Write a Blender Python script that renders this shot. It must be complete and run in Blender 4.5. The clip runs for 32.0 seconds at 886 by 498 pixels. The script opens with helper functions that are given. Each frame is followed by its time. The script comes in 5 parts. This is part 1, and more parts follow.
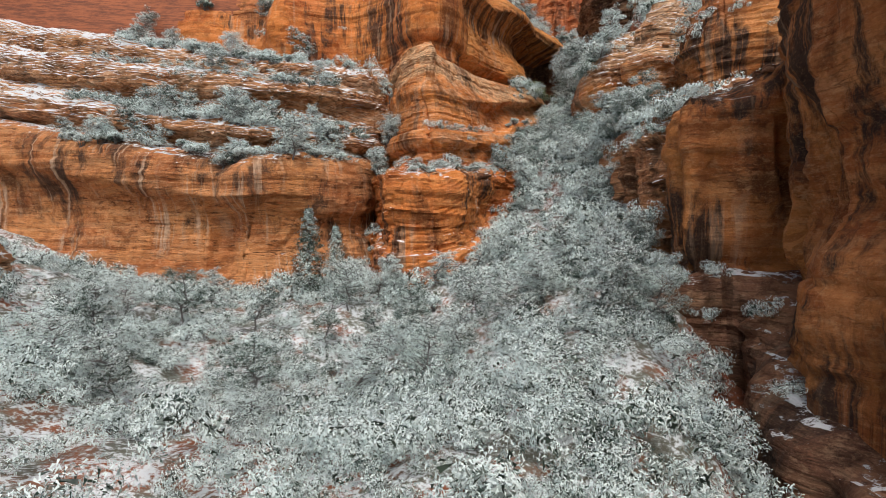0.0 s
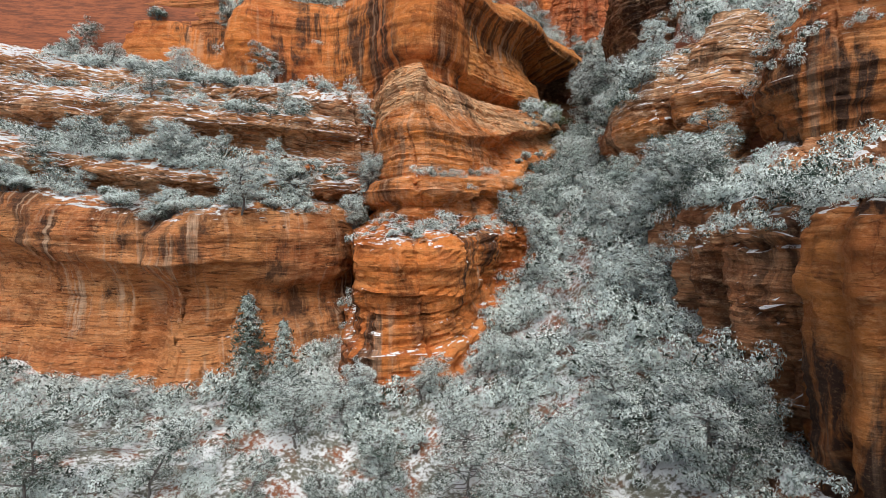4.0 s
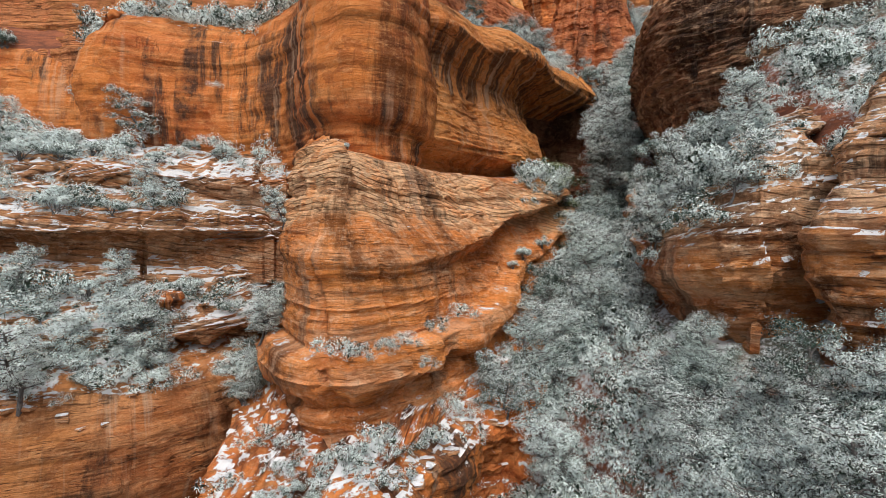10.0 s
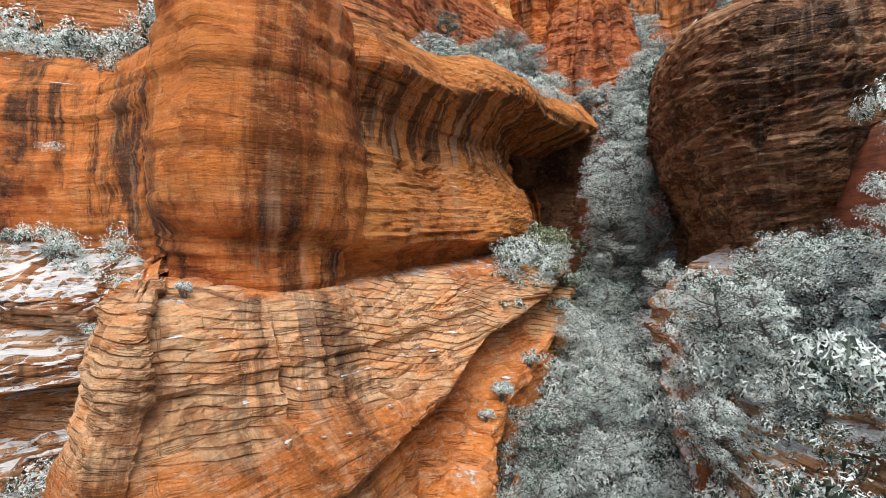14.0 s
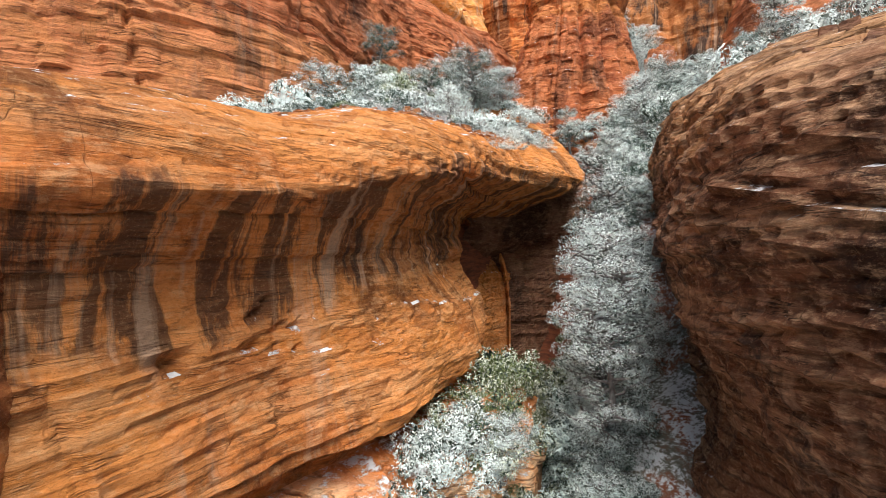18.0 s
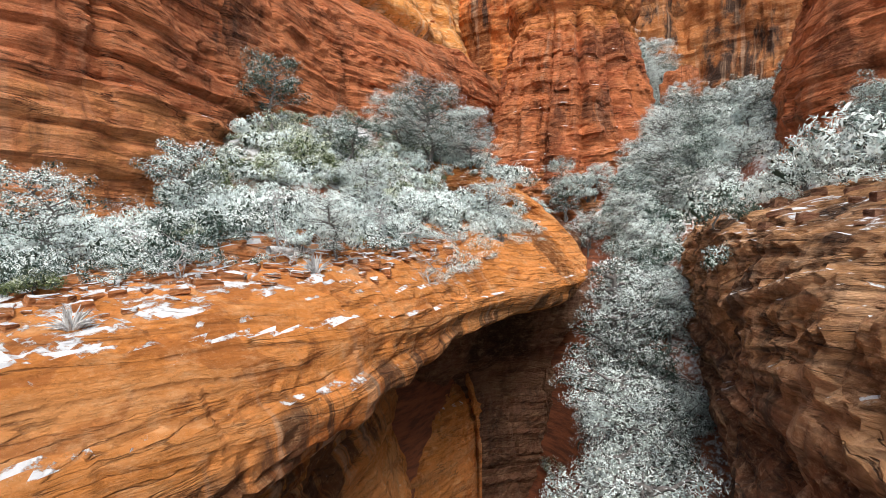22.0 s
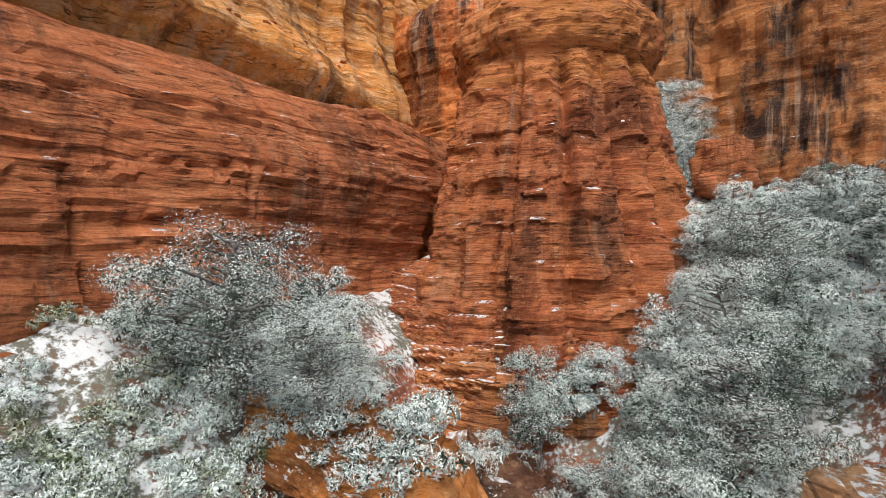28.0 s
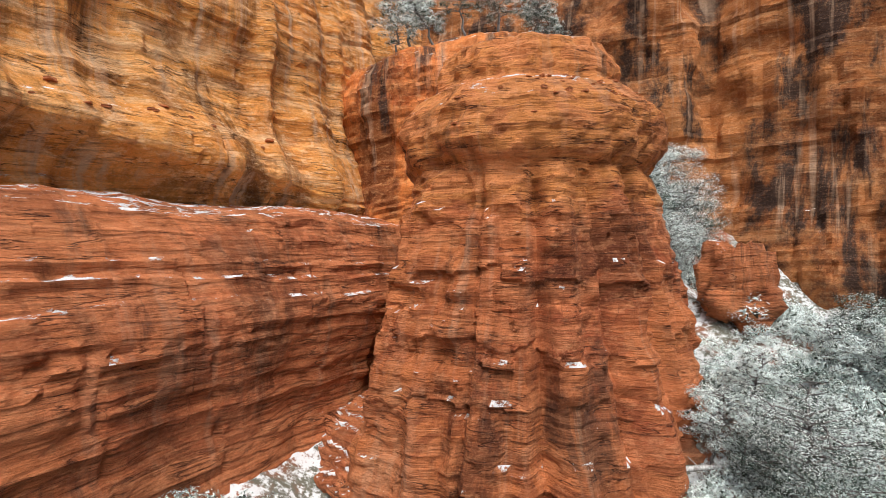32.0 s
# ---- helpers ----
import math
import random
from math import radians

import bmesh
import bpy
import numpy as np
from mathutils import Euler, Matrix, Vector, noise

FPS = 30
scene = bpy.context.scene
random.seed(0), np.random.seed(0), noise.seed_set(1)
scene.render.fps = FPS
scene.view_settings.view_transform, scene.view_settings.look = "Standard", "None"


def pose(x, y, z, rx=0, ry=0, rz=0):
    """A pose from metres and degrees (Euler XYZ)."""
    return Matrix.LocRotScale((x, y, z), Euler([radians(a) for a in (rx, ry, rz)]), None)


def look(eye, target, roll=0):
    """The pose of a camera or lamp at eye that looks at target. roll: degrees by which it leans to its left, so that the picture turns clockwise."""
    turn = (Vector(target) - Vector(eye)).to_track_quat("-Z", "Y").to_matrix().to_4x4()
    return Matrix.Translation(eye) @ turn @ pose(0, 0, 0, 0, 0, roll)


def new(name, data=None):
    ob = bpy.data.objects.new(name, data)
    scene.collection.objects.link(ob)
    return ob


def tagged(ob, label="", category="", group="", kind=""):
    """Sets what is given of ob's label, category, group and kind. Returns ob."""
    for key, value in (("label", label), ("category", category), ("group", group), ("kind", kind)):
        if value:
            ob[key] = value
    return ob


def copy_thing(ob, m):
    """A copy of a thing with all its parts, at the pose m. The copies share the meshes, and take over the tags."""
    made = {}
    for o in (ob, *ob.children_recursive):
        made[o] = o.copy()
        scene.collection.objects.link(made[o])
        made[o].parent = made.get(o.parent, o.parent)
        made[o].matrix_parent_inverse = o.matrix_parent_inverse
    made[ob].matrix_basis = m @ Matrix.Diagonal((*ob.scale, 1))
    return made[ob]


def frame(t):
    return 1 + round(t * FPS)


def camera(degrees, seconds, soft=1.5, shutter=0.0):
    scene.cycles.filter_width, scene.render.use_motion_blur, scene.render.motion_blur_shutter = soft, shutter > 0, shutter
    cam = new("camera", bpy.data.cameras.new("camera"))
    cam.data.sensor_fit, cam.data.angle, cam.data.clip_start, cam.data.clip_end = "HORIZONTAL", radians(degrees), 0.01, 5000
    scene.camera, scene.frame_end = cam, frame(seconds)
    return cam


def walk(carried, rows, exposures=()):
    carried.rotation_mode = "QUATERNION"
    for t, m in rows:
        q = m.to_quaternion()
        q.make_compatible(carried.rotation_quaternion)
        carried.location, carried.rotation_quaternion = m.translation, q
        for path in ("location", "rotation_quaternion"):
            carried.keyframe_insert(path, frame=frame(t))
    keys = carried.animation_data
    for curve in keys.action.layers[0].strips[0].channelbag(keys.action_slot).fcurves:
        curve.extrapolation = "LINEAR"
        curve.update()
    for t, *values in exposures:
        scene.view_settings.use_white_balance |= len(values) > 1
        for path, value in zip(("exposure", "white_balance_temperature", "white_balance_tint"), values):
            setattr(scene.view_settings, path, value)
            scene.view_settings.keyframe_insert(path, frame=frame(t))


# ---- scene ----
cam = camera(82.9, 32.0, soft=0.9)
METRES, EYE, TILT, LEAN, TURN = 150.0, 30.0, -1.6, 0.0, 0.0
ROWS = [
    (0.0, 0.0, 0.0, 0.0, 0.0, 0.0, -0.0),
    (0.5, 0.0011, 0.0134, 0.0072, 0.08, 0.06, -0.04),
    (1.0, 0.0023, 0.0269, 0.0144, 0.17, 0.15, -0.05),
    (1.5, 0.0037, 0.0404, 0.0216, 0.25, 0.21, -0.07),
    (2.0, 0.0052, 0.0542, 0.0289, 0.32, 0.26, -0.09),
    (2.5, 0.0065, 0.068, 0.0363, 0.38, 0.3, -0.11),
    (3.0, 0.0077, 0.0821, 0.0436, 0.48, 0.29, -0.13),
    (3.5, 0.0089, 0.0967, 0.0514, 0.59, 0.32, -0.15),
    (5.5, 0.0158, 0.1567, 0.0815, 0.84, 0.63, -0.16),
    (6.0, 0.0178, 0.1718, 0.0898, 0.83, 0.68, -0.17),
    (6.5, 0.0198, 0.1861, 0.098, 0.77, 0.72, -0.18),
    (7.0, 0.0222, 0.2, 0.106, 0.76, 0.75, -0.17),
    (7.5, 0.0243, 0.2134, 0.114, 0.67, 0.8, -0.19),
    (8.0, 0.0264, 0.2263, 0.1221, 0.6, 0.79, -0.19),
    (8.5, 0.0284, 0.2387, 0.1304, 0.53, 0.75, -0.18),
    (9.0, 0.0307, 0.251, 0.1382, 0.49, 0.78, -0.18),
    (9.5, 0.0325, 0.263, 0.1461, 0.37, 0.85, -0.18),
    (10.0, 0.0344, 0.275, 0.1544, 0.26, 0.8, -0.15),
    (10.5, 0.0365, 0.2869, 0.1621, 0.21, 0.9, -0.15),
    (11.0, 0.0382, 0.2988, 0.1705, 0.07, 0.84, -0.14),
    (11.5, 0.04, 0.3111, 0.1784, -0.05, 0.83, -0.1),
    (12.0, 0.0421, 0.324, 0.1866, -0.11, 0.82, -0.08),
    (12.5, 0.0447, 0.3375, 0.1946, -0.2, 0.83, -0.06),
    (13.0, 0.0482, 0.3515, 0.203, -0.25, 0.79, 0.01),
    (13.5, 0.053, 0.3658, 0.2111, -0.26, 0.81, 0.06),
    (14.0, 0.0583, 0.3807, 0.2194, -0.32, 0.84, 0.11),
    (14.5, 0.0643, 0.3956, 0.2275, -0.35, 0.86, 0.14),
    (16.5, 0.0879, 0.4548, 0.2612, -0.98, 0.82, -0.11),
    (17.0, 0.0928, 0.4697, 0.2695, -1.01, 0.83, -0.08),
    (17.5, 0.097, 0.4846, 0.2781, -1.11, 0.88, -0.07),
    (18.0, 0.1009, 0.4993, 0.2866, -1.16, 0.89, -0.09),
    (18.5, 0.1046, 0.5142, 0.295, -1.23, 0.89, -0.08),
    (19.0, 0.1083, 0.5292, 0.3034, -1.29, 0.91, -0.1),
    (19.5, 0.1122, 0.5442, 0.3118, -1.33, 0.98, -0.04),
    (20.0, 0.1163, 0.5592, 0.3203, -1.41, 1.02, -0.04),
    (20.5, 0.1204, 0.574, 0.3285, -1.47, 1.07, -0.04),
    (21.0, 0.1246, 0.5887, 0.337, -1.49, 1.12, 0.02),
    (21.5, 0.129, 0.6029, 0.3453, -1.51, 1.15, 0.04),
    (22.0, 0.1336, 0.6172, 0.3533, -1.55, 1.15, 0.04),
    (22.5, 0.1381, 0.6315, 0.3615, -1.59, 1.16, 0.08),
    (23.0, 0.1423, 0.6459, 0.3696, -1.68, 1.19, 0.1),
    (23.5, 0.1467, 0.6599, 0.3776, -1.72, 1.23, 0.13),
    (24.0, 0.1511, 0.6739, 0.3857, -1.77, 1.21, 0.14),
    (24.5, 0.1556, 0.688, 0.3937, -1.78, 1.23, 0.14),
    (25.0, 0.1599, 0.702, 0.4016, -1.82, 1.25, 0.15),
    (25.5, 0.1644, 0.7161, 0.4096, -1.84, 1.28, 0.17),
    (27.5, 0.1806, 0.7633, 0.441, -2.09, 1.67, 0.32),
    (28.0, 0.1841, 0.7717, 0.4487, -2.18, 1.7, 0.33),
    (28.5, 0.187, 0.7795, 0.4565, -2.33, 1.71, 0.35),
    (29.0, 0.1898, 0.7872, 0.4642, -2.46, 1.71, 0.36),
    (29.5, 0.1925, 0.7943, 0.4721, -2.63, 1.69, 0.39),
    (30.0, 0.1951, 0.8011, 0.4799, -2.8, 1.67, 0.43),
    (30.5, 0.1977, 0.8076, 0.4876, -2.96, 1.67, 0.47),
    (31.0, 0.2001, 0.8133, 0.4946, -3.09, 1.66, 0.5),
    (31.5, 0.2026, 0.8195, 0.5022, -3.27, 1.65, 0.52),
    (32.0, 0.205, 0.8256, 0.5102, -3.49, 1.63, 0.56),
]
EXPOSURES = [(0, -0.42), (6, -0.4), (13, -0.26), (17, 0.36), (20, 0.4), (22.5, 0.04), (25, -0.26), (28, -0.16), (32, 0.02)]
walk(cam, [(t, pose(0, 0, EYE, TILT, LEAN, TURN) @ pose(METRES * x, METRES * y, METRES * z, 90 + pitch, roll, yaw)) for t, x, y, z, yaw, pitch, roll in ROWS], EXPOSURES)

# ---- light ----
world = bpy.data.worlds.new("overcast_sky")
scene.world = world
world.use_nodes = True
wn = world.node_tree.nodes
sky = wn.new("ShaderNodeTexSky")
sky.sky_type = 'NISHITA'
sky.sun_disc = False
sky.sun_elevation, sky.sun_rotation = radians(57), radians(177)
sky.air_density, sky.dust_density, sky.ozone_density = 1.0, 4.0, 0.6
wn["Background"].inputs["Strength"].default_value = 0.11
world.node_tree.links.new(sky.outputs[0], wn["Background"].inputs[0])
sun_data = bpy.data.lights.new("sun", "SUN")
sun_data.energy, sun_data.angle, sun_data.color = 3.9, radians(45), (1.0, 0.965, 0.93)
sun = new("sun", sun_data)
sun.matrix_world = look((15, -30, 190), (10, 60, 50))

# ---- materials ----


def node_tree(name):
    m = bpy.data.materials.new(name)
    m.use_nodes = True
    return m, m.node_tree, m.node_tree.nodes["Principled BSDF"]


def nd(tree, kind, **sets):
    n = tree.nodes.new(kind)
    for k, v in sets.items():
        if k in n.inputs:
            n.inputs[k].default_value = v
    return n


def noise_tex(tree, vec, scale, detail=4.0, rough=0.55, dist=0.0):
    n = nd(tree, "ShaderNodeTexNoise", Scale=scale, Detail=detail, Roughness=rough, Distortion=dist)
    tree.links.new(vec, n.inputs["Vector"])
    return n.outputs["Fac"]


def mapped(tree, vec, scale, turn=(0, 0, 0), shift=(0, 0, 0)):
    n = tree.nodes.new("ShaderNodeMapping")
    n.inputs["Scale"].default_value = scale
    n.inputs["Rotation"].default_value = [radians(a) for a in turn]
    n.inputs["Location"].default_value = shift
    tree.links.new(vec, n.inputs["Vector"])
    return n.outputs[0]


def stretch(tree, val, lo, hi, to_lo=0.0, to_hi=1.0):
    n = tree.nodes.new("ShaderNodeMapRange")
    n.inputs[1].default_value, n.inputs[2].default_value = lo, hi
    n.inputs[3].default_value, n.inputs[4].default_value = to_lo, to_hi
    tree.links.new(val, n.inputs[0])
    return n.outputs[0]


def mathn(tree, op, a, b):
    n = tree.nodes.new("ShaderNodeMath")
    n.operation = op
    for i, v in ((0, a), (1, b)):
        if isinstance(v, (int, float)):
            n.inputs[i].default_value = v
        else:
            tree.links.new(v, n.inputs[i])
    return n.outputs[0]


def blend(tree, fac, a, b, mode='MIX'):
    n = tree.nodes.new("ShaderNodeMix")
    n.data_type, n.blend_type = 'RGBA', mode
    for i, v in ((0, fac), (6, a), (7, b)):
        if isinstance(v, (int, float)):
            n.inputs[i].default_value = v
        elif isinstance(v, tuple):
            n.inputs[i].default_value = (*v, 1)
        else:
            tree.links.new(v, n.inputs[i])
    return n.outputs[2]


def rock_material(name, main, deep, pale, streak=0.5, light_streak=0.25, tilt=6.0, snow=0.6, bed=1.0, pale_amount=0.35, lip=0.0, rough_bed=1.0, run_scale=0.4, laminae=0.0, band=0.8, upper=None, upper_from=0.0, upper_to=500.0, below=1.0, slope=0.5):
    """Bedded sandstone: colour beds, bedding cracks, water streaks down the face, and snow that lies on flat places."""
    m, tr, bsdf = node_tree(name)
    tc = tr.nodes.new("ShaderNodeTexCoord")
    ob, uv = tc.outputs["Object"], tc.outputs["UV"]
    big = noise_tex(tr, ob, 0.11, 6, 0.6)
    col = blend(tr, stretch(tr, big, 0.4, 0.6), main, deep)
    if upper:
        level = tr.nodes.new("ShaderNodeSeparateXYZ")
        tr.links.new(ob, level.inputs[0])
        edge = mathn(tr, 'ADD', level.outputs[2], stretch(tr, noise_tex(tr, ob, 0.2, 4), 0.3, 0.7, -1.6, 1.6))
        in_upper = mathn(tr, 'MULTIPLY', stretch(tr, edge, upper_from - 0.5, upper_from + 0.5), stretch(tr, edge, upper_to - 0.5, upper_to + 0.5, 1, 0))
        col = blend(tr, in_upper, col, upper)
    beds = noise_tex(tr, mapped(tr, ob, (0.10, 0.10, 0.9), (tilt * 0.6, tilt * 0.4, 0)), 1.0, 8, 0.65, 0.3)
    col = blend(tr, stretch(tr, beds, 0.47, 0.62, 0, pale_amount), col, pale)
    mottle = noise_tex(tr, mapped(tr, ob, (1, 1, 1), (0, 0, 0), (9, 4, 2)), 0.6, 8, 0.72)
    col = blend(tr, stretch(tr, mottle, 0.5, 0.66, 0, 0.5), col, tuple(min(1, 1.3 * c + 0.02) for c in main))
    spall = noise_tex(tr, mapped(tr, ob, (0.5, 0.5, 0.8), (0, 0, 0), (6, 2, 8)), 0.55, 5, 0.5, 0.8)
    col = blend(tr, stretch(tr, spall, 0.545, 0.56, 0, 0.42), col, tuple(min(1, 1.22 * c + 0.025) for c in main))
    col = blend(tr, stretch(tr, spall, 0.43, 0.415, 0, 0.5), col, tuple(0.62 * c for c in deep))
    stain = noise_tex(tr, mapped(tr, uv, (0.09, 0.045, 1), (0, 0, 0), (11, 5, 0)), 1.0, 9, 0.72, 0.6)
    col = blend(tr, stretch(tr, stain, 0.53, 0.61, 0, 0.78), col, tuple(0.2 * c for c in deep))
    spots = noise_tex(tr, mapped(tr, ob, (1, 1, 1.8)), 1.9, 9, 0.78)
    col = blend(tr, stretch(tr, spots, 0.54, 0.68, 0, 0.38), col, tuple(0.22 * c for c in deep))
    chips = noise_tex(tr, mapped(tr, ob, (1, 1, 2.2), (0, 0, 0), (2, 6, 4)), 1.1, 9, 0.75)
    col = blend(tr, stretch(tr, chips, 0.52, 0.62, 0, 0.7 * pale_amount + 0.1), col, tuple(min(1, 1.15 * c + 0.03) for c in pale))
    # bedding: laminae, and thin open cracks between the beds
    thin = noise_tex(tr, mapped(tr, ob, (0.42, 0.42, 5.2), (tilt, -tilt, 0), (3, 1, 7)), 1.0, 8, 0.72, 0.35)
    col = blend(tr, stretch(tr, thin, 0.52, 0.66, 0, 0.5 * rough_bed), col, tuple(c * 0.38 for c in deep))
    lam = noise_tex(tr, mapped(tr, ob, (0.16, 0.16, 1.7), (tilt * 1.2, -tilt * 0.7, 0), (1, 8, 3)), 1.0, 5, 0.55, 0.5)
    seam = stretch(tr, mathn(tr, 'ABSOLUTE', mathn(tr, 'SUBTRACT', lam, 0.5), 0), 0.0, 0.016, 1, 0)
    broken = stretch(tr, noise_tex(tr, ob, 0.45, 4), 0.42, 0.58)
    seam = mathn(tr, 'MULTIPLY', mathn(tr, 'MULTIPLY', seam, broken), min(1.0, 0.15 + 0.85 * rough_bed))
    split = noise_tex(tr, mapped(tr, uv, (0.30, 0.07, 1), (0, 0, 8), (2, 9, 0)), 1.0, 5, 0.6, 0.6)
    joint = mathn(tr, 'MULTIPLY', stretch(tr, mathn(tr, 'ABSOLUTE', mathn(tr, 'SUBTRACT', split, 0.5), 0), 0.0, 0.004, 1, 0), stretch(tr, big, 0.5, 0.62, 0, 0.5))
    crack = mathn(tr, 'MAXIMUM', seam, joint)
    col = blend(tr, mathn(tr, 'MULTIPLY', crack, 0.95), col, tuple(c * 0.12 for c in deep))
    if laminae:
        warp = tr.nodes.new("ShaderNodeTexNoise")
        warp.inputs["Scale"].default_value, warp.inputs["Detail"].default_value = 0.14, 2.0
        tr.links.new(ob, warp.inputs["Vector"])
        bend = tr.nodes.new("ShaderNodeVectorMath")
        bend.operation = 'MULTIPLY_ADD'
        tr.links.new(warp.outputs["Color"], bend.inputs[0])
        bend.inputs[1].default_value = (0.3, 0.3, 1.8)
        tr.links.new(mapped(tr, ob, (1, 1, 1), (tilt, -tilt, 0)), bend.inputs[2])
        wave = tr.nodes.new("ShaderNodeTexWave")
        wave.wave_type, wave.bands_direction = 'BANDS', 'Z'
        for key, val in (("Scale", band), ("Distortion", 0.45), ("Detail", 5.0), ("Detail Scale", 1.3), ("Detail Roughness", 0.7)):
            wave.inputs[key].default_value = val
        tr.links.new(bend.outputs[0], wave.inputs["Vector"])
        patchy = stretch(tr, noise_tex(tr, ob, 0.33, 5, 0.65), 0.38, 0.52)
        lines = mathn(tr, 'MULTIPLY', stretch(tr, wave.outputs["Fac"], 0.0, 0.13, 1, 0), patchy)
        if upper:
            lines = mathn(tr, 'MULTIPLY', lines, stretch(tr, in_upper, 0, 1, below, 1))
        crack = mathn(tr, 'MAXIMUM', crack, mathn(tr, 'MULTIPLY', lines, laminae))
        col = blend(tr, mathn(tr, 'MULTIPLY', lines, 0.72 * laminae), col, tuple(c * 0.3 for c in deep))
    # varnish and lime that ran down with the water
    run = noise_tex(tr, mapped(tr, uv, (run_scale, 0.05, 1)), 1.0, 9, 0.68, 1.3 if lip else 0.5)
    where = noise_tex(tr, mapped(tr, uv, (0.10, 0.07, 1), (0, 0, 0), (5, 2, 0)), 1.0, 7, 0.7)
    if lip:
        height = tr.nodes.new("ShaderNodeSeparateXYZ")
        tr.links.new(uv, height.inputs[0])
        where = mathn(tr, 'ADD', where, stretch(tr, mathn(tr, 'ABSOLUTE', mathn(tr, 'SUBTRACT', height.outputs[1], lip), 0), 1.8, 5.2, 0.40, -0.10))
    dark = mathn(tr, 'MULTIPLY', stretch(tr, run, 0.475 if lip else 0.48, 0.535 if lip else 0.55), stretch(tr, where, 0.58 - 0.16 * streak, 0.66 - 0.16 * streak, 0, min(0.93, 0.5 + streak * 0.5)))
    col = blend(tr, dark, col, (0.03, 0.02, 0.017))
    run2 = noise_tex(tr, mapped(tr, uv, (0.9, 0.05, 1), (0, 0, 0), (17, 3, 0)), 1.0, 7, 0.6, 0.3)
    lime = mathn(tr, 'MULTIPLY', stretch(tr, run2, 0.54, 0.64), stretch(tr, where, 0.42, 0.55, 0, light_streak))
    col = blend(tr, lime, col, (0.62, 0.42, 0.28))
    fine = noise_tex(tr, mapped(tr, ob, (1, 1, 1.6), (0, 0, 0), (4, 4, 1)), 4.5, 7, 0.82)
    col = blend(tr, stretch(tr, fine, 0.54, 0.64, 0, 0.34), col, tuple(c * 0.2 for c in deep))
    col = blend(tr, stretch(tr, fine, 0.46, 0.38, 0, 0.22), col, tuple(min(1, 1.1 * c + 0.05) for c in pale))
    # snow on flat places
    geo = tr.nodes.new("ShaderNodeNewGeometry")
    sep = tr.nodes.new("ShaderNodeSeparateXYZ")
    tr.links.new(geo.outputs["Normal"], sep.inputs[0])
    drift = noise_tex(tr, ob, 0.8, 8, 0.75)
    lie = mathn(tr, 'ADD', stretch(tr, sep.outputs[2], slope, slope + 0.5, 0.1, 1.1), stretch(tr, drift, 0.35, 0.65, -0.45, 0.32 * snow + 0.02))
    cover = stretch(tr, lie, 0.84, 0.92)
    col = blend(tr, cover, col, (0.88, 0.90, 0.92))
    tr.links.new(col, bsdf.inputs["Base Color"])
    tr.links.new(stretch(tr, spots, 0.3, 0.7, 0.7, 0.95), bsdf.inputs["Roughness"])
    bsdf.inputs["Specular IOR Level"].default_value = 0.25
    relief = mathn(tr, 'ADD', mathn(tr, 'MULTIPLY', thin, 1.1 * bed + 0.2), mathn(tr, 'MULTIPLY', spots, -0.4))
    relief = mathn(tr, 'ADD', relief, mathn(tr, 'MULTIPLY', crack, -0.7))
    relief = mathn(tr, 'ADD', relief, mathn(tr, 'MULTIPLY', fine, -0.14))
    relief = mathn(tr, 'ADD', relief, mathn(tr, 'MULTIPLY', cover, 0.2))
    b = nd(tr, "ShaderNodeBump", Strength=1.0, Distance=0.3)
    tr.links.new(relief, b.inputs["Height"])
    tr.links.new(b.outputs[0], bsdf.inputs["Normal"])
    return m


ORANGE = rock_material("orange_sandstone", (0.6, 0.19, 0.039), (0.44, 0.111, 0.026), (0.68, 0.338, 0.13), 0.75, 0.45, 4.0, 0.8, 0.2, rough_bed=0.22)
STREAKED = rock_material("streaked_sandstone", (0.59, 0.238, 0.078), (0.43, 0.137, 0.044), (0.68, 0.391, 0.195), 0.6, 0.9, 5.0, 0.8, 0.8, run_scale=0.2)
OVERHANG = rock_material("overhang_sandstone", (0.66, 0.243, 0.055), (0.54, 0.158, 0.033), (0.74, 0.433, 0.208), 0.5, 0.6, 2.0, 0.3, 0.8, 0.4, 17.2, 0.6, 0.42, 0.42, 0.6, upper=(0.66, 0.243, 0.055), upper_from=75.2, below=0.12)
ALCOVE = rock_material("alcove_sandstone", (0.8, 0.35, 0.085), (0.7, 0.25, 0.05), (0.84, 0.581, 0.338), 0.3, 0.8, 3.0, 0.5, 0.9, 0.6)
SNOWTOP = rock_material("snow_capped_sandstone", (0.6, 0.222, 0.065), (0.46, 0.137, 0.039), (0.76, 0.507, 0.325), 0.2, 0.2, 3.0, 3.0, 1.0, 0.6, laminae=0.7, band=0.7, slope=0.35)
TAN = rock_material("tan_cross_bedded_sandstone", (0.61, 0.296, 0.13), (0.48, 0.18, 0.065), (0.82, 0.581, 0.39), 0.35, 0.2, 8.0, 2.3, 1.0, 0.7, laminae=0.9, band=0.55, slope=0.3)
PROW = rock_material("pale_cross_bedded_sandstone", (0.7, 0.245, 0.055), (0.58, 0.175, 0.04), (0.86, 0.612, 0.403), 0.3, 0.35, 6.0, -0.3, 0.7, 0.32, laminae=1.0, band=0.75, upper=(0.84, 0.507, 0.273), upper_from=53.6, upper_to=59.2, below=0.12, rough_bed=0.6)
TWIN = rock_material("tan_capped_sandstone", (0.6, 0.232, 0.065), (0.44, 0.127, 0.034), (0.82, 0.57, 0.364), 0.45, 0.3, 7.0, 1.4, 0.8, 0.5, laminae=0.9, band=0.6, upper=(0.78, 0.486, 0.286), upper_from=52.4, below=0.2, slope=0.3)
